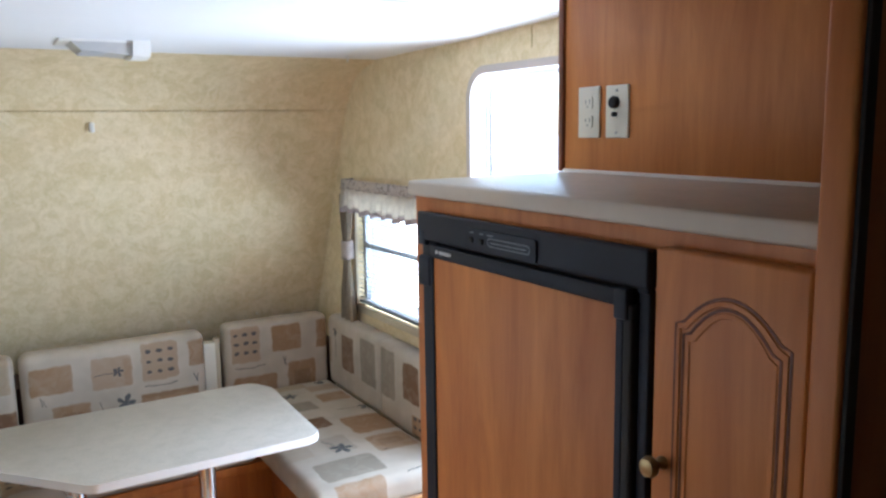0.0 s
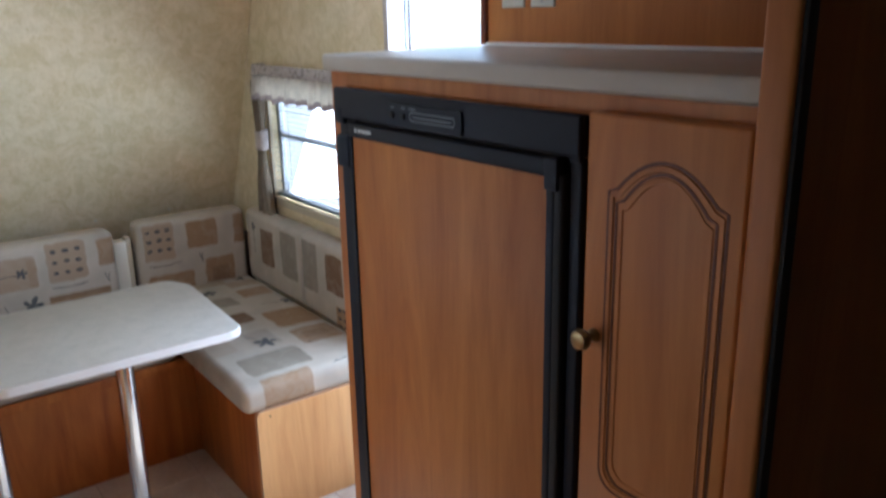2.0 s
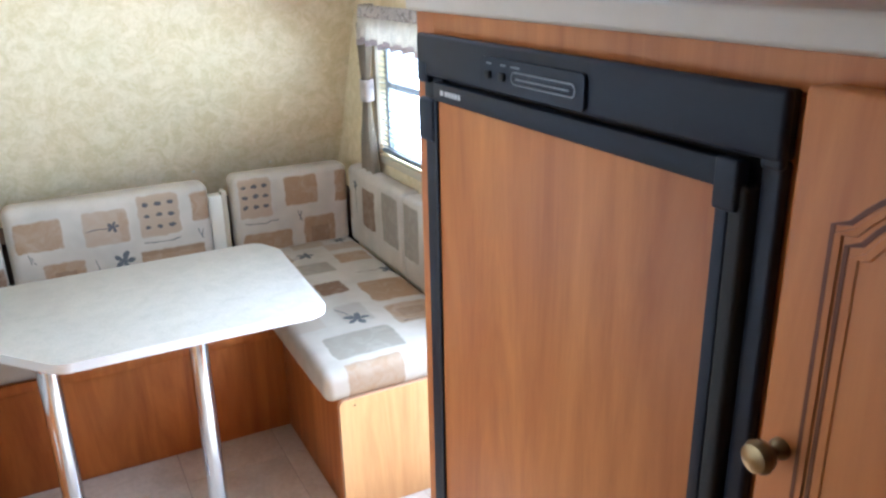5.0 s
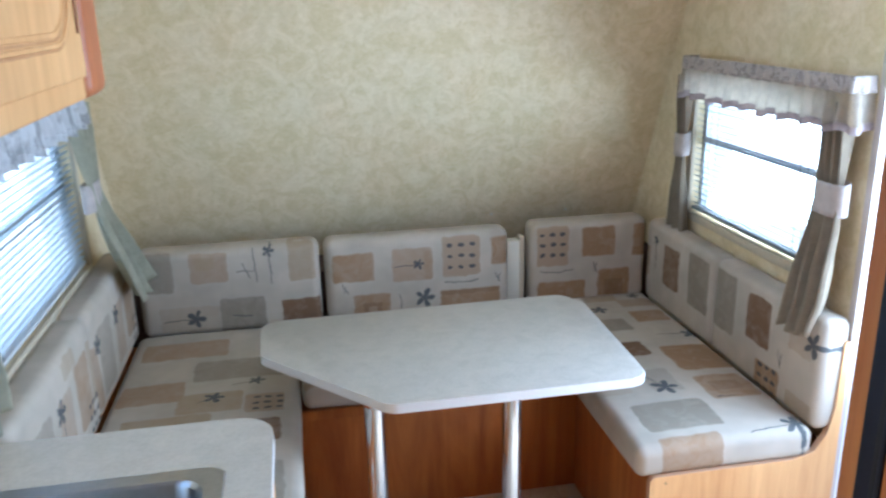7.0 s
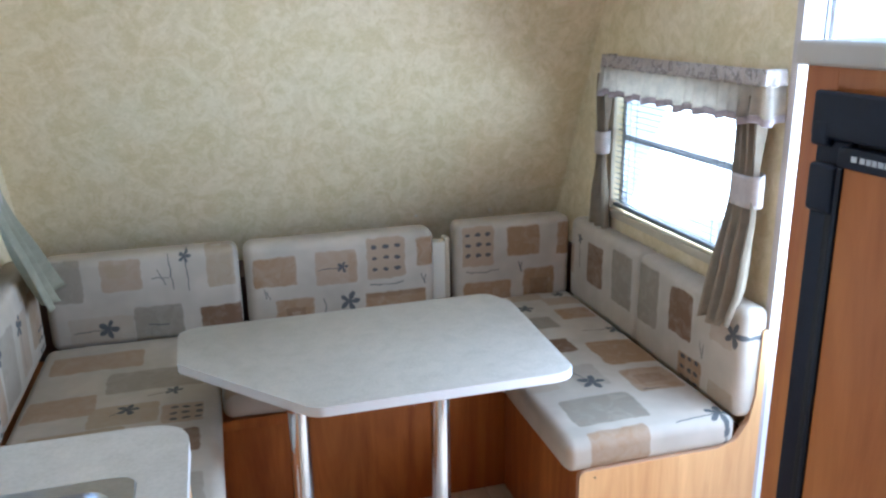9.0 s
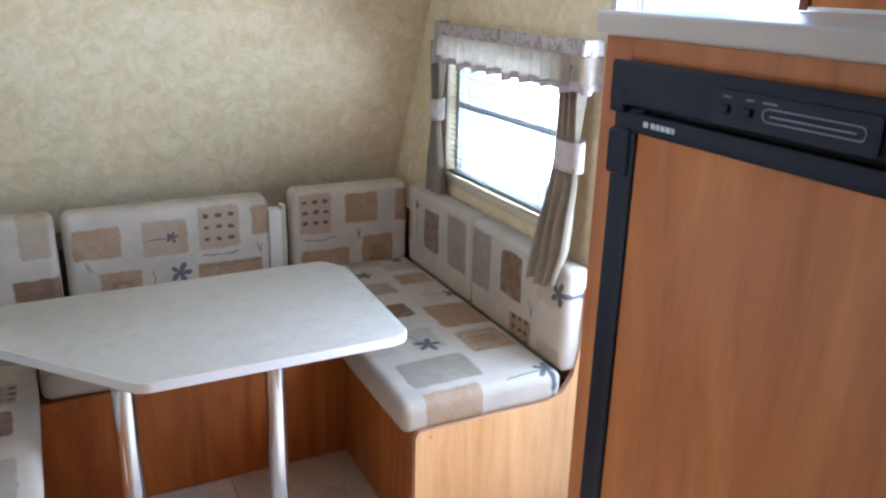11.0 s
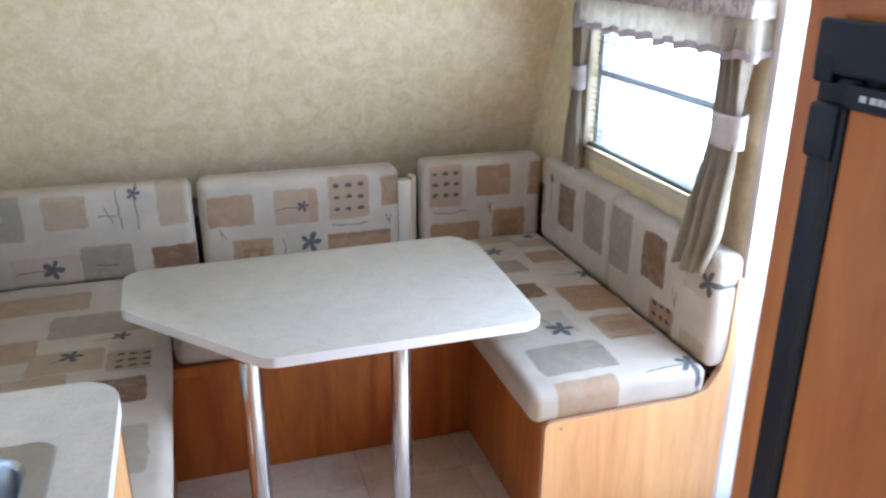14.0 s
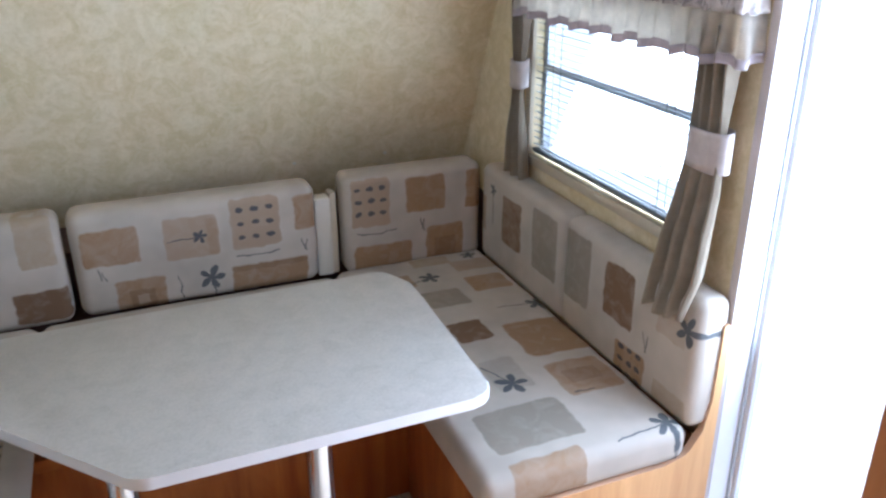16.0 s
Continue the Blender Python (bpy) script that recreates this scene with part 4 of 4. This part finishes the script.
def arch_door(x_back, x_front, y0, y1, z0, z1, mat, parent, panel=None, rise=0.045, name="door", cut=0.03):
    out = 1 if x_front > x_back else -1
    lo, hi = sorted((x_back, x_front))
    d = slab(name, (lo, y0, z0), (hi, y1, z1), mat, parent, 0.005, 3)
    py0, py1, pz0, pz1 = panel or (y0 + 0.04, y1 - 0.035, z0 + 0.085, z1 - 0.045)
    # Strips stand slightly proud; their dark colour paints the routed groove's shade.
    bm = bmesh.new()
    for inset, w, h in ((0.0, 0.0062, 0.0008), (0.0135, 0.0062, 0.0008)):
        add_ribbon(bm, arch_path(py0, py1, pz0, pz1, rise, cut, inset), w, h, x_front, out)
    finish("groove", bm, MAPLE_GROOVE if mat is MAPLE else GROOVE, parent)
    bm = bmesh.new()
    add_ribbon(bm, arch_path(py0, py1, pz0, pz1, rise, cut, 0.006), 0.009, 0.0022, x_front, out)
    add_ribbon(bm, arch_path(py0, py1, pz0, pz1, rise, cut, 0.021), 0.010, 0.0016, x_front, out)
    finish("moulding", bm, mat, parent, True)
    return d


def knob(x, y, z, out, parent):
    bm = bmesh.new()
    add_lathe(bm, [(0.010, 0), (0.0095, out * 0.004), (0.005, out * 0.009), (0.006, out * 0.014), (0.0135, out * 0.020), (0.0155, out * 0.026), (0.0125, out * 0.033), (0.004, out * 0.036)], (x, y, z), "x", 20)
    finish("knob", bm, BRASS, parent, True)["label"] = "antique brass knob"


# ---- tall cabinet with the refrigerator ----
CF = 0.236            # face of the cabinet


def fridge_cabinet():
    ob = thing("tall_cabinet", (0.55, 0.78, 0), "cherry laminate cabinet housing refrigerator and pantry", "cabinet")
    slab("side_panel", (CF + 0.018, 1.252, 0), (RX - 0.002, 1.270, 1.574), CHERRY, ob)
    bm = bmesh.new()
    for lo, hi in (((CF, 1.212, 0.0), (CF + 0.018, 1.270, 1.574)), ((CF, 0.305, 1.540), (CF + 0.018, 1.212, 1.574)), ((CF, 0.535, 0.0), (CF + 0.018, 0.585, 1.540)),
                   ((CF, 0.585, 0.455), (CF + 0.018, 1.212, 0.490)), ((CF, 0.305, 0.0), (CF + 0.018, 0.318, 1.540)), ((CF, 0.318, 0.935), (CF + 0.018, 0.535, 0.975)),
                   ((CF, 0.318, 0.0), (CF + 0.018, 0.535, 0.08)), ((CF, 0.585, 0.0), (CF + 0.018, 1.212, 0.09))):
        add_box(bm, lo, hi, 0.001)
    finish("face_frame", bm, CHERRY, ob)
    slab("back_panel", (CF + 0.10, 0.31, 0.0), (CF + 0.11, 1.238, 1.55), DARKWOOD, ob, 0)
    d = arch_door(CF, 0.208, 0.312, 0.548, 0.948, 1.552, CHERRY, ob, (0.333, 0.508, 1.026, 1.501), 0.046)
    d["label"] = "cherry door with routed arch panel"
    knob(0.208, 0.525, 1.251, -1, ob)
    arch_door(CF, 0.208, 0.312, 0.548, 0.095, 0.932, CHERRY, ob, (0.336, 0.512, 0.17, 0.855), 0.004)
    arch_door(CF, 0.208, 0.592, 1.205, 0.10, 0.446, CHERRY, ob, (0.64, 1.155, 0.15, 0.40), 0.004)
    bm = bmesh.new()
    add_box(bm, (0.222, 0.309, 1.574), (RX - 0.002, 1.282, 1.606), 0.006, 3)
    bm.normal_update()
    for f in bm.faces:
        f.material_index = 0 if f.normal.z > 0.9 else 1
    finish("counter_shelf", bm, [LAMINATE, SHELF_EDGE], ob, True)["label"] = "pale laminate shelf top"
    # upper back panel with its edge strip
    slab("upper_panel", (0.665, 0.309, 1.606), (0.683, 1.296, 2.043), CHERRY, ob)
    slab("edge_strip", (0.657, 1.296, 1.606), (0.690, 1.314, 2.040), DARKWOOD, ob)
    slab("bead", (0.659, 0.309, 1.606), (0.665, 1.296, 1.613), EDGE, ob, 0.001)
    return ob


fridge_cabinet()


def refrigerator():
    ob = thing("refrigerator", (0.5, 0.9, 0.484), "black framed refrigerator with cherry laminate door panel", "refrigerator")
    y0, y1, z0, z1 = 0.570, 1.222, 0.484, 1.544
    fx = 0.222
    bm = bmesh.new()
    for lo, hi in (((fx, y0, 1.486), (CF, y1, z1)), ((fx, y1 - 0.062, z0), (CF, y1, 1.486)), ((fx, y0, z0), (CF, y0 + 0.022, 1.486)), ((fx + 0.004, y0 + 0.022, z0), (CF, y1 - 0.062, z0 + 0.022))):
        add_box(bm, lo, hi, 0.004, 3)
    finish("surround", bm, BLACK, ob, True)
    slab("cavity", (fx + 0.008, y0 + 0.02, z0 + 0.01), (CF + 0.08, y1 - 0.03, 1.49), RUBBER, ob, 0)
    # top header stands proud, with the control recess
    slab("header", (fx - 0.010, y0 - 0.004, 1.487), (fx + 0.002, y1 + 0.003, z1 + 0.002), BLACK, ob, 0.005, 3)
    slab("header_corner", (fx - 0.0105, y1 - 0.03, 1.476), (fx + 0.002, y1 + 0.001, 1.510), BLACK, ob, 0.005, 3)
    bm = bmesh.new()
    add_prism(bm, rounded([(0.815, 1.491), (1.030, 1.491), (1.030, 1.531), (0.815, 1.531)], 0.007, 4), "x", fx - 0.0145, fx - 0.010)
    finish("control_panel", bm, BLACK, ob, True)
    bm = bmesh.new()
    add_ribbon(bm, rounded([(0.830, 1.504), (0.955, 1.504), (0.955, 1.518), (0.830, 1.518)], 0.0068, 5), 0.003, 0.0012, fx - 0.0145, -1)
    add_box(bm, (fx - 0.016, 0.84, 1.5095), (fx - 0.0140, 0.945, 1.5115))
    finish("control_slide", bm, CTRL, ob)
    for y in (1.008, 0.975):
        slab("switch", (fx - 0.019, y - 0.006, 1.505), (fx - 0.0142, y + 0.006, 1.515), RUBBER, ob, 0.002)
    for y, z, w in ((1.008, 1.5235, 0.012), (0.975, 1.5235, 0.012), (0.948, 1.5235, 0.02)):
        slab("control_mark", (fx - 0.0150, y - w / 2, z - 0.0012), (fx - 0.0144, y + w / 2, z + 0.0012), CTRL, ob, 0)
    # door: black frame round a wood panel, rounded grip on the far side
    bm = bmesh.new()
    dx0, dx1 = fx - 0.012, fx + 0.006
    for lo, hi in (((dx0, 0.612, 1.455), (dx1, 1.170, 1.481)), ((dx0, 1.160, 0.504), (dx1, 1.170, 1.455)), ((dx0, 0.612, 0.504), (dx1, 0.627, 1.455)), ((dx0, 0.627, 0.504), (dx1, 1.160, 0.516))):
        add_box(bm, lo, hi, 0.003)
    finish("door_frame", bm, BLACK, ob, True)
    slab("door_panel", (fx - 0.008, 0.627, 0.516), (fx + 0.004, 1.160, 1.455), CHERRY, ob, 0.001)["label"] = "cherry laminate door panel"
    slab("hinge_side", (fx - 0.012, 0.594, 0.506), (fx + 0.02, 0.613, 1.462), RUBBER, ob, 0.005, 3)
    slab("hinge_cap", (fx - 0.018, 0.600, 1.438), (fx - 0.002, 0.626, 1.484), BLACK, ob, 0.003, 3)
    slab("header_drop", (fx - 0.008, y0 - 0.004, 1.480), (fx + 0.002, y0 + 0.018, 1.495), BLACK, ob, 0.004, 3)
    slab("handle", (fx - 0.015, 1.168, 1.392), (fx, 1.216, 1.456), BLACK, ob, 0.008, 3)
    slab("grip", (fx - 0.006, 1.173, 0.515), (fx + 0.002, 1.186, 1.392), RUBBER, ob, 0.003)
    bm = bmesh.new()
    for y0b, w in ((1.146, 0.009), (1.132, 0.008), (1.122, 0.007), (1.113, 0.007), (1.104, 0.008), (1.094, 0.006)):
        add_box(bm, (dx0 - 0.0007, y0b - w, 1.4655), (dx0 + 0.0005, y0b, 1.4725))
    finish("badge", bm, PRINT, ob)["label"] = "small pale badge"


CTRL = plain("grey_control_line", (0.16, 0.17, 0.19), 0.4)
refrigerator()

# partition between the cabinet and the rear of the trailer; deep shade is put into its colour
part = thing("partition_panel", (0.57, 0.288, 0), "full-height cherry partition with shade in its colour, and edge strip", "partition")
slab("panel", (0.222, 0.272, 0.0), (RX - 0.001, 0.303, 2.045), SHADED_CHERRY, part, 0.002)
slab("edge_strip", (0.200, 0.268, 0.0), (0.222, 0.307, 2.043), CHERRY, part, 0.006, 3)
# Thin black strip draws the dark line next to the edge strip.
slab("black_strip", (0.206, 0.262, 0.0), (0.224, 0.268, 2.043), RUBBER, part, 0.001)


def outlet(y, z, round_port):
    x = 0.665
    ob = thing("wall_plate", (x, y, z - 0.058), "ivory plate with a round socket" if round_port else "ivory double power outlet plate", "outlet", "wall plates over the shelf")
    slab("plate", (x - 0.006, y - 0.036, z - 0.058), (x, y + 0.036, z + 0.058), IVORY, ob, 0.003, 3)
    if round_port:
        bm = bmesh.new()
        add_lathe(bm, [(0.0135, 0), (0.0135, -0.008), (0.011, -0.012), (0.004, -0.013)], (x - 0.006, y + 0.004, z + 0.02), "x", 20)
        finish("round_socket", bm, RUBBER, ob, True)
        bm = bmesh.new()
        add_lathe(bm, [(0.005, 0), (0.005, -0.010), (0.002, -0.011)], (x - 0.006, y + 0.002, z - 0.006), "x", 12)
        finish("switch", bm, RUBBER, ob)
        for dz in (0.046, -0.046):
            bm = bmesh.new()
            add_lathe(bm, [(0.003, 0), (0.002, -0.002)], (x - 0.006, y, z + dz), "x", 8)
            finish("screw", bm, STEEL, ob)
    else:
        for dz in (0.021, -0.021):
            bm = bmesh.new()
            add_prism(bm, rounded([(y - 0.016, z + dz - 0.014), (y + 0.016, z + dz - 0.014), (y + 0.016, z + dz + 0.014), (y - 0.016, z + dz + 0.014)], 0.007, 4), "x", x - 0.0085, x - 0.006)
            finish("socket", bm, IVORY, ob)
            bm = bmesh.new()
            for dy, h in ((0.0065, 0.004), (-0.0065, 0.0045)):
                add_box(bm, (x - 0.0089, y + dy - 0.001, z + dz + 0.003 - h), (x - 0.0084, y + dy + 0.001, z + dz + 0.003 + h))
            add_lathe(bm, [(0.0022, 0), (0.0022, -0.0004)], (x - 0.0085, y, z + dz - 0.008), "x", 8)
            finish("slots", bm, RUBBER, ob)


outlet(1.205, 1.745, False)
outlet(1.112, 1.745, True)


# ---- kitchen side ----
def kitchen():
    ob = thing("kitchen_counter", (-0.92, 1.2, 0), "honey wood base cabinet with pale laminate counter", "counter")
    slab("base", (LX + 0.002, 0.42, 0.0), (-0.655, 1.832, 0.72), MAPLE, ob, 0.002)
    slab("front_rail", (-0.673, 0.42, 0.72), (-0.655, 1.832, 0.86), MAPLE, ob, 0.001)
    slab("end_rail", (LX + 0.002, 1.812, 0.72), (-0.673, 1.832, 0.86), MAPLE, ob, 0.001)
    slab("corner_post", (-0.662, 1.808, 0.0), (-0.64, 1.836, 0.86), DARKWOOD, ob, 0.008, 3)
    slab("drawer_front", (-0.655, 1.30, 0.66), (-0.637, 1.79, 0.83), MAPLE, ob, 0.005, 3)
    arch_door(-0.655, -0.637, 1.30, 1.79, 0.10, 0.64, MAPLE, ob)
    bm = bmesh.new()
    X0, X1, Y0, Y1, Z0, Z1 = LX + 0.001, -0.628, 0.40, 1.838, 0.862, 0.895
    sx0, sx1, sy0, sy1 = -1.14, -0.722, 1.18, 1.648
    end = rounded([(X0, sy1), (X1, sy1), (X1, Y1), (X0, Y1)], [0, 0, 0.075, 0], 8)
    add_prism(bm, end, "z", Z0, Z1, 0, 1)
    for lo, hi in (((sx1, sy0, Z0), (X1, sy1, Z1)), ((X0, sy0, Z0), (sx0, sy1, Z1)), ((X0, Y0, Z0), (X1, sy0, Z1))):
        add_box(bm, lo, hi)
    bm.normal_update()
    for f in bm.faces:
        f.material_index = 0 if abs(f.normal.z) > 0.9 else 1
    finish("countertop", bm, [LAMINATE, EDGE], ob)["label"] = "pale laminate countertop with rounded corner"
    sk = thing("sink", ((sx0 + sx1) / 2, (sy0 + sy1) / 2, Z1), "stainless steel sink set in the counter", "sink")
    bm = bmesh.new()

    def ring(g, r, z):
        return [bm.verts.new((*p, z)) for p in rounded([(sx0 - g, sy0 - g), (sx1 + g, sy0 - g), (sx1 + g, sy1 + g), (sx0 - g, sy1 + g)], r, 6)]
    rings = [ring(0.012, 0.03, Z1 + 0.0005), ring(0.010, 0.03, Z1 + 0.004), ring(-0.022, 0.05, Z1 + 0.004), ring(-0.028, 0.05, Z1 - 0.004), ring(-0.036, 0.05, Z1 - 0.13), ring(-0.06, 0.04, Z1 - 0.15)]
    for a, b in zip(rings, rings[1:]):
        for i in range(len(a)):
            j = (i + 1) % len(a)
            bm.faces.new((a[i], a[j], b[j], b[i]))
    bm.faces.new(rings[-1])
    finish("basin", bm, STEEL, sk, True)
    up = thing("wall_cabinet", (-1.06, 1.1, 1.555), "honey maple wall cabinet with arched door and red-brown edge", "cabinet")
    slab("body", (LX + 0.002, 0.42, 1.560), (-0.893, 1.850, 2.015), MAPLE, up, 0.004)
    bm = bmesh.new()
    add_box(bm, (-0.915, 1.743, 1.553), (-0.864, 1.865, 2.012), 0.022, 5)
    finish("edge_post", bm, RED_EDGE, up, True)["label"] = "rounded red-brown edge post"
    slab("bottom_rail", (-0.893, 0.42, 1.555), (-0.873, 1.743, 1.60), MAPLE, up, 0.005, 3)
    d = arch_door(-0.893, -0.866, 1.17, 1.735, 1.59, 2.0, MAPLE, up, (1.21, 1.685, 1.64, 1.975), 0.004, cut=0.10)
    arch_door(-0.893, -0.866, 0.60, 1.16, 1.59, 2.0, MAPLE, up, (0.64, 1.12, 1.64, 1.975), 0.004, cut=0.10)
    slab("hinge_strip", (-0.867, 1.706, 1.66), (-0.863, 1.712, 1.99), DARKWOOD, up, 0.001)
    bm = bmesh.new()
    add_lathe(bm, [(0.078, 0), (0.082, -0.012), (0.076, -0.034), (0.045, -0.046), (0.01, -0.048)], (-1.03, 1.60, 1.559), "z", 28)
    tagged(finish("under_cabinet_lamp", bm, LAMP_ON, None, True), "round white lamp glowing under the wall cabinet", "lamp")


LAMP_ON, _n, _l, _b = material("glowing_lamp_lens", 0.3)
_b.inputs["Base Color"].default_value = (0.8, 0.8, 0.8, 1)
_b.inputs["Emission Color"].default_value = (0.95, 0.97, 1.0, 1)
_b.inputs["Emission Strength"].default_value = 4.0
kitchen()


# ---- ceiling things ----
def ceiling_unit():
    ob = thing("air_conditioner", (-0.16, 0.75, 1.99), "white ceiling air unit with ribbed grille", "air conditioner")
    z = 1.990
    bm = bmesh.new()
    pts = rounded([(-0.50, 1.085), (0.10, 1.085), (0.17, 1.00), (0.17, 0.28), (-0.50, 0.28)], [0.05, 0.03, 0.03, 0.05, 0.05], 6)
    big = [(-0.165 + (x + 0.165) * 1.05, 0.68 + (y - 0.68) * 1.05) for x, y in pts]
    a = [bm.verts.new((*p, z)) for p in pts]
    b = [bm.verts.new((*p, z + 0.02)) for p in big]
    c = [bm.verts.new((*p, 2.046)) for p in big]
    bm.faces.new(a)
    for r0, r1 in ((a, b), (b, c)):
        for i in range(len(r0)):
            j = (i + 1) % len(r0)
            bm.faces.new((r0[i], r0[j], r1[j], r1[i]))
    finish("shroud", bm, GRILLE, ob, True)
    # Dark plate paints the shade in the gaps between the ribs.
    slab("gap_shade_plate", (-0.20, 0.80, z - 0.0015), (0.10, 1.081, z + 0.002), GRILLE_SHADE, ob, 0)
    bm = bmesh.new()
    for i in range(26):
        y = 0.80 + i * 0.0108
        add_box(bm, (-0.20, y, z - 0.004), (0.10, y + 0.0055, z + 0.002))
    finish("grille", bm, GRILLE, ob)
    slab("control_recess", (-0.15, 0.60, z - 0.003), (0.15, 0.755, z + 0.004), DARKSLOT, ob, 0.002)
    for x in (-0.06, 0.05):
        bm = bmesh.new()
        add_lathe(bm, [(0.018, 0), (0.017, -0.010), (0.006, -0.011)], (x, 0.635, z - 0.003), "z", 18)
        finish("dial", bm, RUBBER, ob, True)
    bm = bmesh.new()
    add_lathe(bm, [(0.006, 0), (0.004, -0.004)], (0.12, 1.03, z), "z", 10)
    finish("screw", bm, STEEL, ob)


GRILLE_SHADE = plain("grille_gap_shade", (0.16, 0.16, 0.16), 0.7)
# White unit greyed to hold its underside's shade; also the lamp lens's own grey.
GRILLE = plain("shaded_white_and_lens_grey", (0.50, 0.50, 0.49), 0.5)
ceiling_unit()

lamp = thing("ceiling_lamp", (-0.15, 2.64, 1.955), "white ceiling lamp with grey lens, switched off", "lamp")
bm = bmesh.new()
add_prism(bm, rounded([(2.55, 2.012), (2.555, 1.958), (2.62, 1.950), (2.72, 1.956), (2.735, 2.012)], [0, 0.012, 0.012, 0.012, 0], 4), "x", -0.085, -0.030)
finish("end_cap", bm, WHITE, lamp, True)
bm = bmesh.new()
add_prism(bm, [(-0.275, 2.0085), (-0.235, 1.972), (-0.085, 1.962), (-0.085, 2.0085)], "y", 2.565, 2.72)
finish("lens", bm, GRILLE, lamp, True)["label"] = "ribbed grey lens"
for i in range(9):
    slab("lens_rib", (-0.235, 2.575 + i * 0.016, 1.9665), (-0.09, 2.578 + i * 0.016, 1.9700), GRILLE, lamp, 0)
slab("base_plate", (-0.30, 2.56, 2.000), (-0.085, 2.73, 2.0085), WHITE, lamp, 0.002)

bm = bmesh.new()
add_lathe(bm, [(0.010, 0), (0.010, -0.003), (0.003, -0.005), (0.003, -0.022), (0.005, -0.024)], (0.78, 2.80, 2.003), "z", 12)
tagged(finish("ceiling_hook", bm, WHITE, None, True), "small white hook on the ceiling", "hook")
hk = thing("wall_clip", (-0.137, 3.235, 1.72), "small white plastic clip on the wall", "clip")
bm = bmesh.new()
add_box(bm, (-0.146, 3.222, 1.715), (-0.128, 3.250, 1.755), 0.003)
add_box(bm, (-0.140, 3.212, 1.715), (-0.134, 3.226, 1.730), 0.002)
finish("clip_body", bm, WHITE, hk, True)
for x in (0.28, 0.62):
    bm = bmesh.new()
    add_lathe(bm, [(0.007, 0), (0.006, -0.006), (0.002, -0.007)], (x, 3.655, 0.80), "y", 10)
    tagged(finish("wall_snap", bm, IVORY, None, True), "tiny ivory snap on the nose wall", "snap", "wall snaps")

# ---- outside ----
bm = bmesh.new()
add_box(bm, (-150, -150, -0.80), (150, 150, -0.70))
structure(finish("ground", bm, plain("pale_gravel", (0.50, 0.47, 0.42), 0.9, grain=0.2, scale=8, relief=0.4)), "pale gravel lot")


def neighbour(x, y0, y1, label):
    ob = thing("parked_trailer", (x, (y0 + y1) / 2, -0.7), label, "trailer", "trailers on the lot")
    s = 1 if x > 0 else -1
    x0, x1 = sorted((x, x + s * 2.4))
    slab("body", (x0, y0, -0.2), (x1, y1, 2.2), WHITE, ob, 0.08, 4)
    f = x - s * 0.01
    for a in (0.18, 0.58):
        yc = y0 + (y1 - y0) * a
        slab("window", (min(f, x + s * 0.02), yc, 0.75), (max(f, x + s * 0.02), yc + 1.0, 1.5), DARKGLASS, ob, 0.004)
    slab("stripe", (min(f, x + s * 0.02), y0 + 0.1, 0.25), (max(f, x + s * 0.02), y1 - 0.1, 0.42), BLUEGREY, ob, 0.002)
    for a in (0.45, 0.58):
        bm = bmesh.new()
        add_lathe(bm, [(0.30, -0.1), (0.34, -0.08), (0.34, 0.08), (0.30, 0.1)], (x + s * 0.25, y0 + (y1 - y0) * a, -0.36), "x", 24)
        finish("wheel", bm, RUBBER, ob, True)


DARKGLASS = plain("tinted_glass", (0.16, 0.20, 0.25), 0.15)
BLUEGREY = plain("blue_grey_stripe", (0.20, 0.27, 0.36), 0.4)
neighbour(-5.2, 1.0, 8.0, "white parked trailer with blue-grey stripe")

# ---- floor: vinyl tiles on a bed ----
bed = structure(slab("floor", (LX, BACK, -0.05), (RX, 3.85, -0.003), GROUT, None, 0), "floor of pale beige stone tiles")
P = 0.342
bm = bmesh.new()
add_box(bm, (-P / 2 + 0.0015, -P / 2 + 0.0015, -0.004), (P / 2 - 0.0015, P / 2 - 0.0015, 0.0), 0.0012, 1)
tile = None
x0, y0 = -0.052 + P / 2, 2.225 + P / 2
for i in range(-4, 4):
    for j in range(-14, 3):
        cx, cy = x0 + i * P, y0 + j * P
        if cx - P / 2 < LX - 0.2 or cx + P / 2 > RX + 0.3:
            continue
        m = Matrix.Translation((cx, cy, 0.0006 * math.sin(i * 3.1 + j * 1.7) - 0.0006))
        if tile is None:
            t = tile = finish("tile", bm, TILE, bed, False, m)
        else:
            t = new("tile", tile.data)
            t.matrix_world = m
            t.parent = bed
            t.matrix_parent_inverse = parent_inverse(bed)
